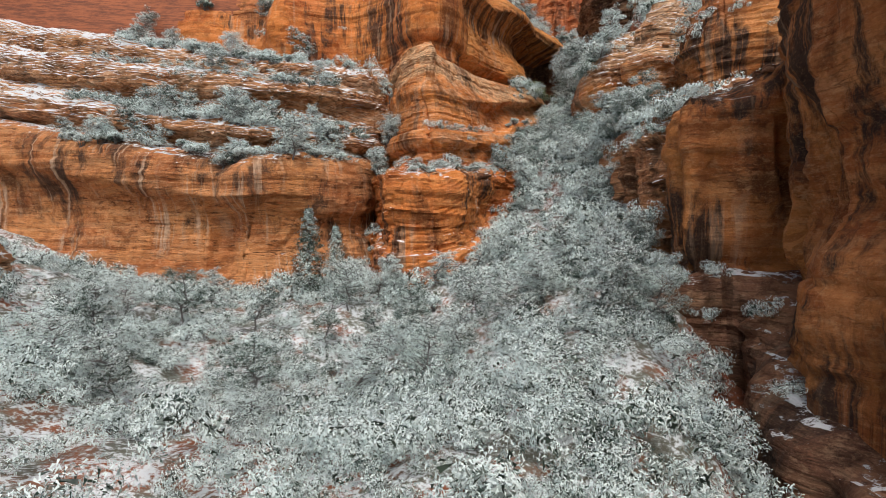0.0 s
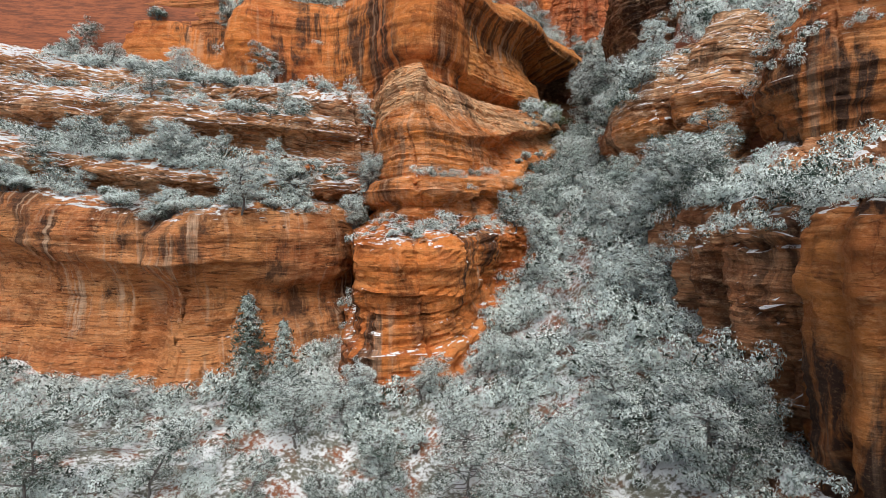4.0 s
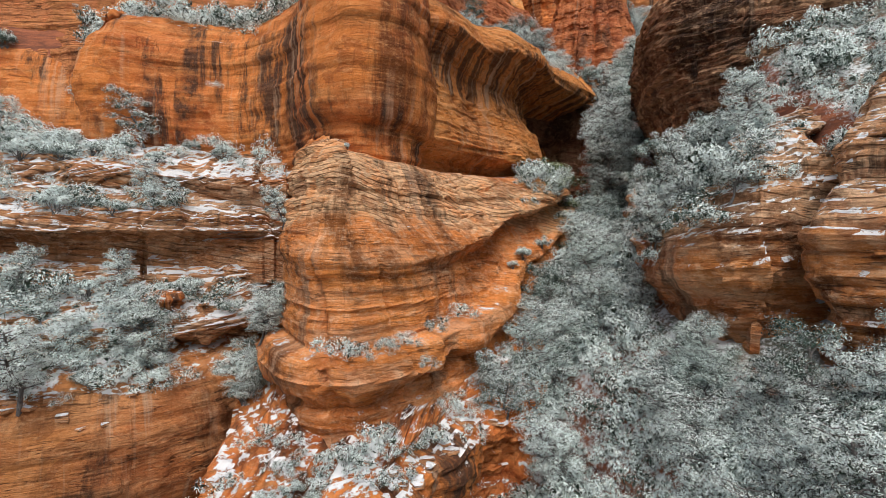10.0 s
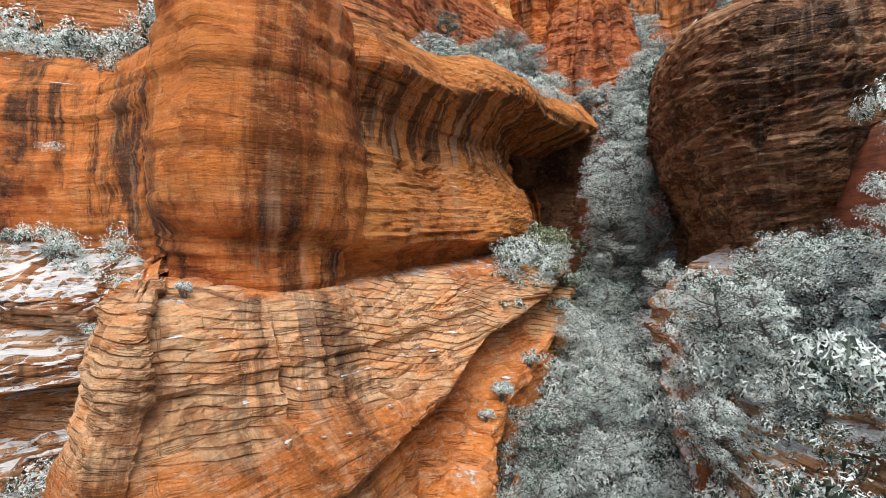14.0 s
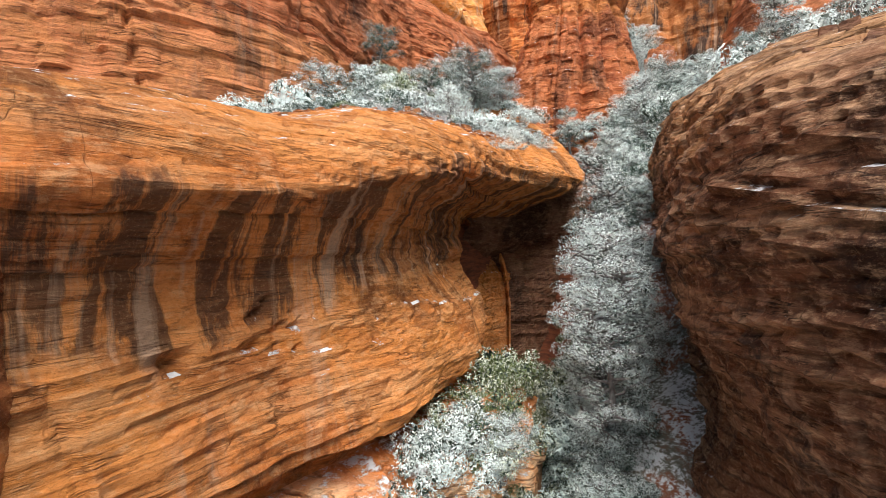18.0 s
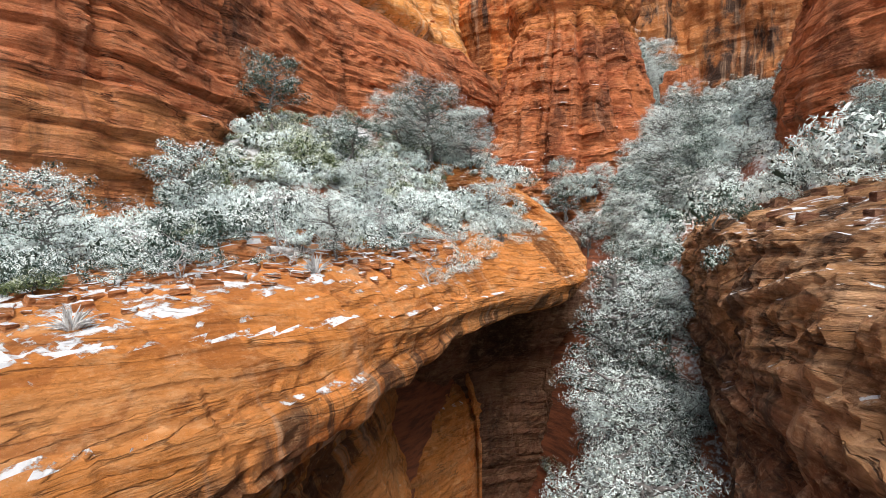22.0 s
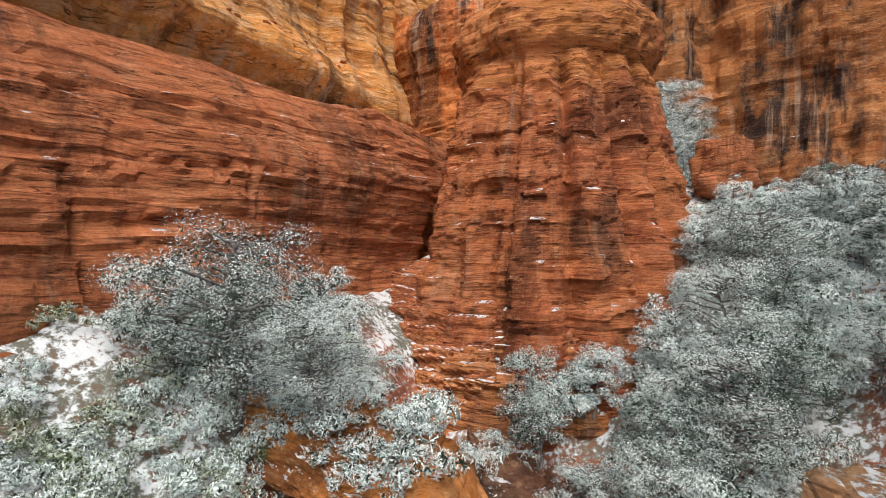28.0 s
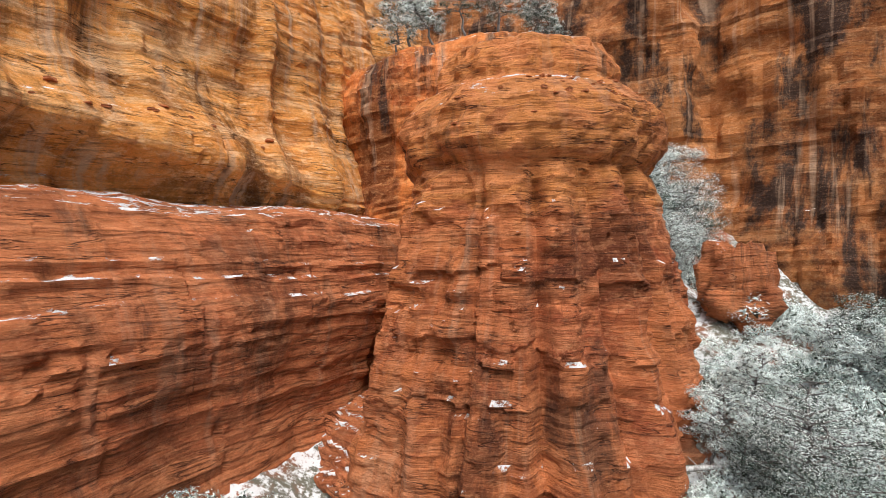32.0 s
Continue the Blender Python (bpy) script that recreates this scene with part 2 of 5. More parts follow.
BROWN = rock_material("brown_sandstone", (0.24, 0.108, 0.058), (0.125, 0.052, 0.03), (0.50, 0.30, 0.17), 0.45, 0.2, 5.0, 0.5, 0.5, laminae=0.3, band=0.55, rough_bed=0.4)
# tan beds on top; below, varnish plus the undercut face's shade in the colour
DOME = rock_material("shade_darkened_layered_sandstone", (0.25, 0.105, 0.048), (0.13, 0.05, 0.023), (0.76, 0.475, 0.273), 0.6, 0.35, 6.0, 0.2, 1.0, 0.5, laminae=0.8, band=0.4, upper=(0.52, 0.27, 0.12), upper_from=76.0)
SHATTERED = rock_material("shattered_brown_sandstone", (0.5, 0.211, 0.085), (0.3, 0.116, 0.052), (0.72, 0.444, 0.26), 0.5, 0.25, 7.0, 0.7, 0.7, 0.45, laminae=0.2, band=0.5, slope=0.35)
NEAR = rock_material("weathered_orange_sandstone", (0.54, 0.206, 0.055), (0.38, 0.116, 0.034), (0.64, 0.348, 0.156), 0.95, 0.4, 4.0, 0.9, 0.4, rough_bed=0.25)
FAR = rock_material("far_streaked_sandstone", (0.46, 0.168, 0.046), (0.3, 0.094, 0.026), (0.62, 0.338, 0.156), 1.0, 0.5, 3.0, 0.5, 0.6, rough_bed=0.4, run_scale=0.13)
RED = rock_material("red_siltstone", (0.62, 0.205, 0.075), (0.46, 0.13, 0.05), (0.70, 0.31, 0.14), 0.25, 0.2, 1.0, 0.4, 1.2, laminae=0.6, band=0.4, upper=(0.66, 0.26, 0.09), upper_from=60.0, upper_to=88.0)
TOWER = rock_material("red_tower_sandstone", (0.56, 0.182, 0.06), (0.4, 0.101, 0.039), (0.68, 0.296, 0.13), 0.35, 0.3, 1.0, 1.0, 1.0, laminae=0.12, band=0.35, upper=(0.66, 0.253, 0.072), upper_from=105.5)


def ground_material():
    m, tr, bsdf = node_tree("snowy_red_soil")
    tc = tr.nodes.new("ShaderNodeTexCoord")
    ob = tc.outputs["Object"]
    a = noise_tex(tr, ob, 0.4, 8, 0.7)
    c = noise_tex(tr, ob, 3.0, 7, 0.72)
    col = blend(tr, stretch(tr, noise_tex(tr, ob, 0.25, 5), 0.48, 0.6), (0.13, 0.125, 0.095), (0.26, 0.085, 0.036))
    col = blend(tr, stretch(tr, c, 0.45, 0.62), col, (0.30, 0.33, 0.30))
    mix = mathn(tr, 'ADD', mathn(tr, 'MULTIPLY', a, 0.5), mathn(tr, 'MULTIPLY', c, 0.5))
    col = blend(tr, stretch(tr, mix, 0.49, 0.54, 0, 0.92), col, (0.74, 0.77, 0.79))
    geo = tr.nodes.new("ShaderNodeNewGeometry")
    up = tr.nodes.new("ShaderNodeSeparateXYZ")
    tr.links.new(geo.outputs["Normal"], up.inputs[0])
    bare = noise_tex(tr, mapped(tr, ob, (0.4, 0.4, 3.0)), 1.0, 7, 0.7)
    bare = blend(tr, stretch(tr, bare, 0.42, 0.6), (0.36, 0.115, 0.05), (0.16, 0.055, 0.03))
    flat = mathn(tr, 'ADD', up.outputs[2], stretch(tr, c, 0.3, 0.7, -0.16, 0.16))
    col = blend(tr, stretch(tr, flat, 0.52, 0.68), bare, col)
    tr.links.new(col, bsdf.inputs["Base Color"])
    bsdf.inputs["Roughness"].default_value = 0.9
    b = nd(tr, "ShaderNodeBump", Strength=0.7, Distance=0.3)
    tr.links.new(mix, b.inputs["Height"])
    tr.links.new(b.outputs[0], bsdf.inputs["Normal"])
    return m


GROUND = ground_material()


def leaf_material(name, green, frost, share):
    """Leaves with rime: each small spray is greener or whiter, and the rime lies thickest on top."""
    m, tr, bsdf = node_tree(name)
    geo = tr.nodes.new("ShaderNodeNewGeometry")
    tc = tr.nodes.new("ShaderNodeTexCoord")
    info = tr.nodes.new("ShaderNodeObjectInfo")
    up = tr.nodes.new("ShaderNodeSeparateXYZ")
    tr.links.new(geo.outputs["Normal"], up.inputs[0])
    lump = noise_tex(tr, tc.outputs["Object"], 1.5, 4)
    f = mathn(tr, 'ADD', mathn(tr, 'MULTIPLY', geo.outputs["Random Per Island"], 0.5), mathn(tr, 'MULTIPLY', lump, 0.7))
    f = mathn(tr, 'ADD', f, stretch(tr, noise_tex(tr, tc.outputs["Object"], 0.24, 3), 0.3, 0.7, -0.4, 0.36))
    f = mathn(tr, 'ADD', f, stretch(tr, info.outputs["Random"], 0, 1, -0.3, 0.24))
    f = mathn(tr, 'ADD', f, stretch(tr, up.outputs[2], -0.4, 0.9, -0.3, 0.28))
    col = blend(tr, stretch(tr, f, 1.02 - share, 1.36 - share), green, frost)
    tr.links.new(col, bsdf.inputs["Base Color"])
    lit = tr.nodes.new("ShaderNodeBsdfTranslucent")
    tr.links.new(col, lit.inputs["Color"])
    both = nd(tr, "ShaderNodeMixShader", Fac=0.28)
    tr.links.new(bsdf.outputs[0], both.inputs[1])
    tr.links.new(lit.outputs[0], both.inputs[2])
    tr.links.new(both.outputs[0], tr.nodes["Material Output"].inputs["Surface"])
    bsdf.inputs["Roughness"].default_value = 0.7
    bsdf.inputs["Specular IOR Level"].default_value = 0.2
    return m


FROST_LEAF = leaf_material("frosted_grey_green_leaves", (0.085, 0.145, 0.118), (0.86, 0.96, 0.945), 0.97)
PINE_LEAF = leaf_material("frosted_pine_needles", (0.06, 0.11, 0.085), (0.69, 0.82, 0.79), 0.74)
GREEN_LEAF = leaf_material("green_leaves_with_little_frost", (0.17, 0.22, 0.09), (0.66, 0.72, 0.60), 0.66)
# inner sprays: less rime, and a darker colour for the shade within the crown
INNER_LEAF = leaf_material("shade_darkened_low_rime_leaves", (0.05, 0.07, 0.052), (0.34, 0.40, 0.37), 0.55)


def bark_material(name, a, b_col):
    m, tr, bsdf = node_tree(name)
    tc = tr.nodes.new("ShaderNodeTexCoord")
    n = noise_tex(tr, mapped(tr, tc.outputs["Object"], (9, 9, 1.6)), 1.0, 5, 0.65)
    tr.links.new(blend(tr, stretch(tr, n, 0.35, 0.65), a, b_col), bsdf.inputs["Base Color"])
    bsdf.inputs["Roughness"].default_value = 0.9
    return m


BARK = bark_material("rimed_bark", (0.05, 0.043, 0.04), (0.22, 0.21, 0.2))
DEAD = bark_material("frosted_dead_wood", (0.20, 0.18, 0.165), (0.66, 0.68, 0.68))

# ---- shapes ----
rng = np.random.default_rng(7)


def value_noise(p, seed=0):
    """Smooth noise from -1 to 1 at points p (n, 3)."""
    i = np.floor(p).astype(np.int64)
    f = p - i
    f = f * f * (3 - 2 * f)
    out = np.zeros(len(p))
    for dx in (0, 1):
        for dy in (0, 1):
            for dz in (0, 1):
                h = ((i[:, 0] + dx) * 374761393 + (i[:, 1] + dy) * 668265263 + (i[:, 2] + dz) * 2147483647 + seed * 1274126177) & 0xFFFFFFFF
                h = ((h ^ (h >> 13)) * 1103515245) & 0xFFFFFFFF
                h = ((h ^ (h >> 16)) * 2246822519) & 0xFFFFFFFF
                v = (h & 0xFFFF) / 32767.5 - 1
                w = (f[:, 0] if dx else 1 - f[:, 0]) * (f[:, 1] if dy else 1 - f[:, 1]) * (f[:, 2] if dz else 1 - f[:, 2])
                out += v * w
    return out


def fbm(p, octaves=4, seed=0):
    return sum(value_noise(p * 2 ** k + 17.3 * k, seed + k) * 0.5 ** k for k in range(octaves))


# beds of harder and softer stone, the same at one height everywhere
bed_z = np.cumsum(np.concatenate([[10.0], rng.choice([0.18, 0.3, 0.5, 0.9, 1.5], 260, p=[0.2, 0.3, 0.25, 0.15, 0.1])]))
bed_out = rng.uniform(-1, 1, len(bed_z))
fine_z = np.arange(0, 200, 0.05)
kernel = np.hanning(5)
bed_table = np.convolve(bed_out[np.clip(np.searchsorted(bed_z, fine_z) - 1, 0, None)], kernel / kernel.sum(), "same")


def beds_at(z):
    return np.interp(z, fine_z, bed_table)


def spline(points, step):
    """Points along a smooth line through the given ones, about step apart."""
    p = np.array(points, float)
    ext = np.vstack([2 * p[0] - p[1], p, 2 * p[-1] - p[-2]])
    out = []
    for k in range(1, len(ext) - 2):
        a, b, c, d = ext[k - 1:k + 3]
        n = max(2, int(np.linalg.norm((c - b)[:2]) / step))
        t = np.linspace(0, 1, n, endpoint=False)[:, None]
        lin = b + (c - b) * t
        cur = 0.5 * (2 * b + (c - a) * t + (2 * a - 5 * b + 4 * c - d) * t ** 2 + (3 * b - a - 3 * c + d) * t ** 3)
        out.append(0.35 * lin + 0.65 * cur)
    return np.vstack(out + [p[-1:]])


def grid_mesh(name, co, uv=None, close=False):
    """A mesh from a grid of points (rows, columns, 3)."""
    r, c = co.shape[:2]
    k = np.arange(r * c).reshape(r, c)
    nxt = np.roll(k, -1, 1) if close else k[:, 1:]
    cur = k if close else k[:, :-1]
    quads = np.stack([cur[:-1], nxt[:-1], nxt[1:], cur[1:]], -1).reshape(-1, 4)
    me = mesh_of(name, co.reshape(-1, 3), quads)
    if uv is not None:
        layer = me.uv_layers.new(name="UVMap")
        layer.data.foreach_set("uv", uv.reshape(-1, 2)[quads.ravel()].astype(np.float32).ravel())
    return me


def mesh_of(name, co, quads):
    me = bpy.data.meshes.new(name)
    me.vertices.add(len(co))
    me.vertices.foreach_set("co", np.asarray(co, np.float32).ravel())
    n = quads.shape[1]
    me.loops.add(quads.size)
    me.loops.foreach_set("vertex_index", np.asarray(quads, np.int32).ravel())
    me.polygons.add(len(quads))
    me.polygons.foreach_set("loop_start", np.arange(0, quads.size, n, dtype=np.int32))
    me.polygons.foreach_set("use_smooth", np.ones(len(quads), bool))
    me.update(calc_edges=True)
    return me


def grid_normals(co):
    du, dv = np.gradient(co, axis=1), np.gradient(co, axis=0)
    n = np.cross(du, dv)
    return n / (np.linalg.norm(n, axis=2, keepdims=True) + 1e-9)


block_z = np.cumsum(np.concatenate([[5.0], rng.choice([0.35, 0.6, 1.0, 1.7, 2.6], 160, p=[0.25, 0.3, 0.2, 0.15, 0.1])]))


def blocks(u, z):
    """Offsets of joint-bounded blocks, bed by bed, from -1 to 1."""
    k = np.searchsorted(block_z, z)
    wide = 0.8 + 2.6 * ((k * 7919) % 97) / 97
    cell = np.floor(u / wide + ((k * 104729) % 89) / 89 + 0.25 * np.sin(u * 0.9 + k))
    h = (k * 374761393 + cell.astype(np.int64) * 668265263) & 0xFFFFFFFF
    h = ((h ^ (h >> 13)) * 1274126177) & 0xFFFFFFFF
    return ((h ^ (h >> 16)) & 0xFFFF) / 32767.5 - 1


plate_z = np.cumsum(np.concatenate([[0.0], rng.choice([0.28, 0.4, 0.55, 0.8, 1.2], 1200, p=[0.25, 0.3, 0.25, 0.13, 0.07])]))
plate_out = rng.uniform(-1, 1, len(plate_z))
set_z = np.cumsum(np.concatenate([[0.0], rng.uniform(1.6, 4.2, 80)]))
set_tilt = rng.uniform(-0.34, 0.34, len(set_z))


def plates(u, z, cross):
    """Stacked beds with rounded fronts and open seams, from about -1 to 1. cross: how much the beds dip within their sets."""
    k = np.searchsorted(set_z, z)
    zz = (z + cross * set_tilt[np.clip(k, 0, 80)] * u + 13.7 * k) % (plate_z[-1] - 2) + 1
    i = np.searchsorted(plate_z, zz) - 1
    thick = plate_z[i + 1] - plate_z[i]
    f = (zz - plate_z[i]) / thick
    return 0.6 * plate_out[i] + np.minimum(thick, 0.5) * 2.2 * (0.4 - np.abs(2 * f - 1) ** 5)


def cliff(name, line, profiles, material, step=0.26, back=None, turn_at=2.0, relief=1.0, joints=0.25, lumps=0.5, soft=3.0, flutes=0.0, block=0.15, plate=0.12, cross=0.0, facets=True, pits=(), label="", category="cliff", seed=1, sink=4.0, plate_from=0.0):
    """Rock face along a line of (x, y, foot, top). profiles: (where along the line, its profile of (height fraction, inset, lift)), all with as many points.
    The face looks to the right of the way along the line. Insets past turn_at go along back."""
    ln = spline(line, step)
    seen = (ln[:, 0] > -46) & (ln[:, 1] > 12)
    seen[::4] = True
    ln = ln[seen]
    tan = np.gradient(ln[:, :2], axis=0)
    w = max(3, int(soft / step) | 1)
    win = np.hanning(w + 2)[1:-1]
    pad = np.pad(tan, ((w // 2, w // 2), (0, 0)), "edge")
    tan = np.stack([np.convolve(pad[:, i], win / win.sum(), "valid") for i in (0, 1)], 1)
    tan /= np.linalg.norm(tan, axis=1, keepdims=True)
    into = np.stack([-tan[:, 1], tan[:, 0]], 1)
    if not isinstance(profiles[0][1], list):
        profiles = [(0, profiles)]
    ctrl = np.array([[(*q, 0.0)[:3] for q in pr] for _, pr in profiles], float)
    f = np.linspace(0, 1, len(ln))
    at = np.array([a for a, _ in profiles])
    cols = np.stack([np.stack([np.interp(f, at, ctrl[:, i, j]) for j in range(3)], 1) for i in range(ctrl.shape[1])])
    high = ln[:, 3] - ln[:, 2]
    rows = []
    for a, b in zip(cols[:-1], cols[1:]):
        length = np.max(np.hypot((b[:, 0] - a[:, 0]) * high + b[:, 2] - a[:, 2], b[:, 1] - a[:, 1]))
        t = np.linspace(0, 1, max(2, int(length / step)), endpoint=False)
        rows.append(a[None] + (b - a)[None] * t[:, None, None])
    qq = np.concatenate(rows + [cols[-1:]])
    for _ in range(3):
        qq[1:-1] = 0.25 * qq[:-2] + 0.5 * qq[1:-1] + 0.25 * qq[2:]
    ins = qq[..., 1:2]
    if back is None:
        shift = into[None] * ins
    else:
        bk = np.array(back, float) / np.linalg.norm(back)
        shift = into[None] * np.minimum(ins, turn_at) + bk[None, None] * np.maximum(ins - turn_at, 0)
    xy = ln[None, :, :2] + shift
    z = ln[None, :, 2] + high[None] * qq[..., 0] + qq[..., 2]
    co = np.concatenate([xy, z[..., None]], 2)
    nrm = grid_normals(co)
    v = np.concatenate([[0], np.cumsum(np.linalg.norm(np.diff(co[:, len(ln) // 2], axis=0), axis=1))])
    p = co.reshape(-1, 3)
    u = np.concatenate([[0], np.cumsum(np.linalg.norm(np.diff(ln[:, :2], axis=0), axis=1))])
    uu = np.broadcast_to(u[None], z.shape).ravel()
    wob = value_noise(p * (0.06, 0.06, 0.02), seed) * 0.8
    strength = 0.55 + 0.45 * value_noise(p * (0.13, 0.13, 0.2), seed + 3)
    out = 0.36 * relief * beds_at(p[:, 2] + wob) * strength
    out += lumps * fbm(p * 0.16, 3, seed + 5) + 0.12 * relief * fbm(p * (0.8, 0.8, 1.3), 4, seed + 9)
    jag = 0.25 * value_noise(p * 1.3, seed + 13)
    out += block * blocks(uu + jag + 40 * seed, p[:, 2] + wob * 1.4 + 0.3 * jag) * (0.35 + 0.65 * np.clip(0.5 + 1.2 * value_noise(p * 0.14, seed + 17), 0, 1))
    out += 1.35 * plate * plates(uu + 2 * value_noise(p * 0.1, seed + 41) + 60 * seed, p[:, 2] + wob * 1.2 + 0.12 * value_noise(p * 0.9, seed + 43), cross) * np.clip(0.75 + 0.8 * value_noise(p * (0.1, 0.1, 0.17), seed + 45), 0.1, 1.4) * np.clip((p[:, 2] - plate_from) / 1.5, 0.2, 1)
    crack = np.abs(value_noise(np.stack([uu * 0.35 + 0.05 * p[:, 2], p[:, 2] * 0.05, uu * 0], 1), seed + 21))
    out -= joints * 2.4 * np.clip(0.12 - crack, 0, 1) / 0.12 * np.clip(0.4 + value_noise(p * 0.2, seed + 23), 0, 1)
    for x0, y0, z0, r0, deep in pits:
        u0 = u[np.argmin(np.hypot(ln[:, 0] - x0, ln[:, 1] - y0))]
        out -= deep * np.exp(-(((uu - u0) / r0) ** 2 + ((p[:, 2] - z0) / (0.7 * r0)) ** 2))
    if flutes:
        out += flutes * value_noise(np.stack([uu * 0.8, p[:, 2] * 0.06, uu * 0], 1), seed + 31)
    flat = np.clip(nrm.reshape(-1, 3)[:, 2], 0, 1) ** 2
    out *= 1 - 0.5 * flat
    co = co + nrm * out.reshape(z.shape)[..., None]
    uv = np.stack([uu.reshape(z.shape), np.broadcast_to(v[:, None], z.shape)], 2)
    # the back comes down again, so that the rock is a body
    last = co[-1].copy()
    last[:, 2] = ln[:, 2] - 1
    first = co[0].copy()
    first[:, 2] -= sink
    co = np.concatenate([first[None], co, last[None]])
    uv = np.concatenate([uv[:1], uv, uv[-1:]])
    ob = new(name, grid_mesh(name, co, uv))
    ob.data.materials.append(material)
    if facets:
        ob.data.polygons.foreach_set("use_smooth", np.zeros(len(ob.data.polygons), bool))
    return tagged(ob, label, category)


def surface(points, x, y):
    """A smooth height field through (x, y, z)."""
    p = np.array(points, float)

    def kern(r2):
        return 0.5 * r2 * np.log(r2 + 1e-9)
    n = len(p)
    k = kern((p[:, None, 0] - p[None, :, 0]) ** 2 + (p[:, None, 1] - p[None, :, 1]) ** 2) + np.eye(n) * 8
    q = np.hstack([np.ones((n, 1)), p[:, :2]])
    a = np.block([[k, q], [q.T, np.zeros((3, 3))]])
    w = np.linalg.solve(a, np.concatenate([p[:, 2], np.zeros(3)]))
    out = w[n] + w[n + 1] * x + w[n + 2] * y
    for i in range(n):
        out = out + w[i] * kern((x - p[i, 0]) ** 2 + (y - p[i, 1]) ** 2)
    return out


def side_of(line, x, y):
    """Metres to the left of the way along a line."""
    best = np.full(x.shape, 1e9)
    sign = np.zeros(x.shape)
    p = np.array(line, float)
    for a, b in zip(p[:-1], p[1:]):
        d = b - a
        t = np.clip(((x - a[0]) * d[0] + (y - a[1]) * d[1]) / (d @ d), 0, 1)
        ex, ey = x - a[0] - t * d[0], y - a[1] - t * d[1]
        r = np.hypot(ex, ey)
        near = r < best
        best = np.where(near, r, best)
        sign = np.where(near, d[0] * ey - d[1] * ex, sign)
    return best * np.sign(sign)

# ---- ground: the valley, the gully, and the benches above the cliffs ----
gx = np.concatenate([np.linspace(-900, -100, 14), np.arange(-90, 91, 1.0), np.linspace(100, 900, 14)])
gy = np.concatenate([np.linspace(-900, -60, 14), np.arange(-50, 206, 1.0), np.linspace(215, 900, 14)])
GX, GY = np.meshgrid(gx, gy)
VALLEY = [
    (0, -40, 16), (-40, -20, 20), (26, -30, 9), (0, 10, 17.5), (0, 30, 19), (-25, 40, 19.5), (-45, 48, 28), (-70, 55, 34), (-28, 60, 21.5), (-50, 68, 24), (11, 20, 18.4), (15.2, 29, 22.2), (12.4, 21, 19.2), (17.2, 36.5, 26.2), (18.0, 29.5, 14), (16.2, 22, 11), (15, 13, 8), (13, 33, 23.2),
    (15.5, 38, 25.5), (15, 47, 27), (8, 40, 22.5), (4, 52, 22.0), (-10, 64, 23), (-13, 74, 24), (8, 66, 28), (11, 74, 33), (14, 82, 40), (18, 92, 46), (22, 101, 51), (26, 112, 56), (19.5, 77, 44), (18, 67, 39), (21, 86, 47.5), (16, 58, 33)]
GULLY = [(19.5, 77, 44), (21, 86, 47.5), (11, 74, 33), (14, 82, 40), (18, 92, 46), (22, 101, 51), (26, 112, 56), (30.5, 122, 57), (34.5, 130, 68), (29.5, 130, 53), (30, 135, 57), (26, 133, 53), (28.5, 138.5, 55), (29, 100, 52), (31, 106, 54), (34, 114, 58), (37, 122, 64), (36.5, 138, 77), (30, 144, 81.5), (33, 146, 82), (44, 140, 83), (27, 149, 83), (26, 127, 50), (22.5, 119, 47), (23, 112, 49),
    (40, 146, 86), (45.4, 150, 93.2), (48.6, 148, 92), (52, 156, 96.8), (49.5, 167, 102.5), (51, 173, 109), (52, 179, 115), (57, 168, 97), (62, 171, 98), (28, 165, 90), (31, 172, 90), (40, 170, 92), (22, 156, 91), (60, 146, 94), (60, 165, 97)]
LEFT_HIGH = [(-40, 100, 77), (-10, 103, 74), (3, 105, 74.5), (7, 112, 77.5), (11, 117, 79), (17, 123, 80), (23, 132, 80.5), (12, 128, 86), (18, 136, 86.5), (15, 140, 90.5), (28, 142, 83.5), (22, 153, 90.5), (27, 148, 86.5), (3, 118, 79.5), (9, 127, 87.5)]
RIGHT_HIGH = [(30, 45, 41), (26, 55, 42), (24, 60, 43.5), (38, 54, 50), (40, 62, 60), (34, 74, 62), (29, 82, 64), (36, 80, 67), (50, 80, 78), (42, 95, 79), (40, 110, 82), (42, 122, 82.5), (46, 134, 86), (60, 110, 92), (70, 60, 80), (40, 20, 52), (50, 142, 90), (60, 144, 95)]
left_edge = [(-120, 100), (-30, 101), (-12, 104), (0, 101), (5, 106), (9, 113), (13, 121), (19, 129), (23, 137), (26, 143), (28, 156)]
right_edge = [(62, 152), (50, 142), (45, 130), (40, 118), (36, 106), (33, 96), (32, 88), (29, 81), (30, 72), (32, 63), (24, 57), (25, 40), (36, 20), (48, -20), (84, -80)]


def step_up(v, half):
    s = np.clip(v / half * 0.5 + 0.5, 0, 1)
    return s * s * (3 - 2 * s)


def ground_height(x, y):
    up = step_up(y - 88, 16) * step_up(x - 5, 5)
    low = np.clip(surface(VALLEY, x, y), 6, 70) * (1 - up) + np.clip(surface(GULLY, x, y), 20, 122) * up
    lh = np.clip(surface(LEFT_HIGH, x, y), 70, 100)
    rh = np.clip(surface(RIGHT_HIGH, x, y), 40, 110)
    a = step_up(side_of(left_edge, x, y), 1.5) * (y < 165)
    b = step_up(side_of(right_edge, x, y), 1.5)
    z = low * (1 - a) + lh * a
    return z * (1 - b) + rh * b


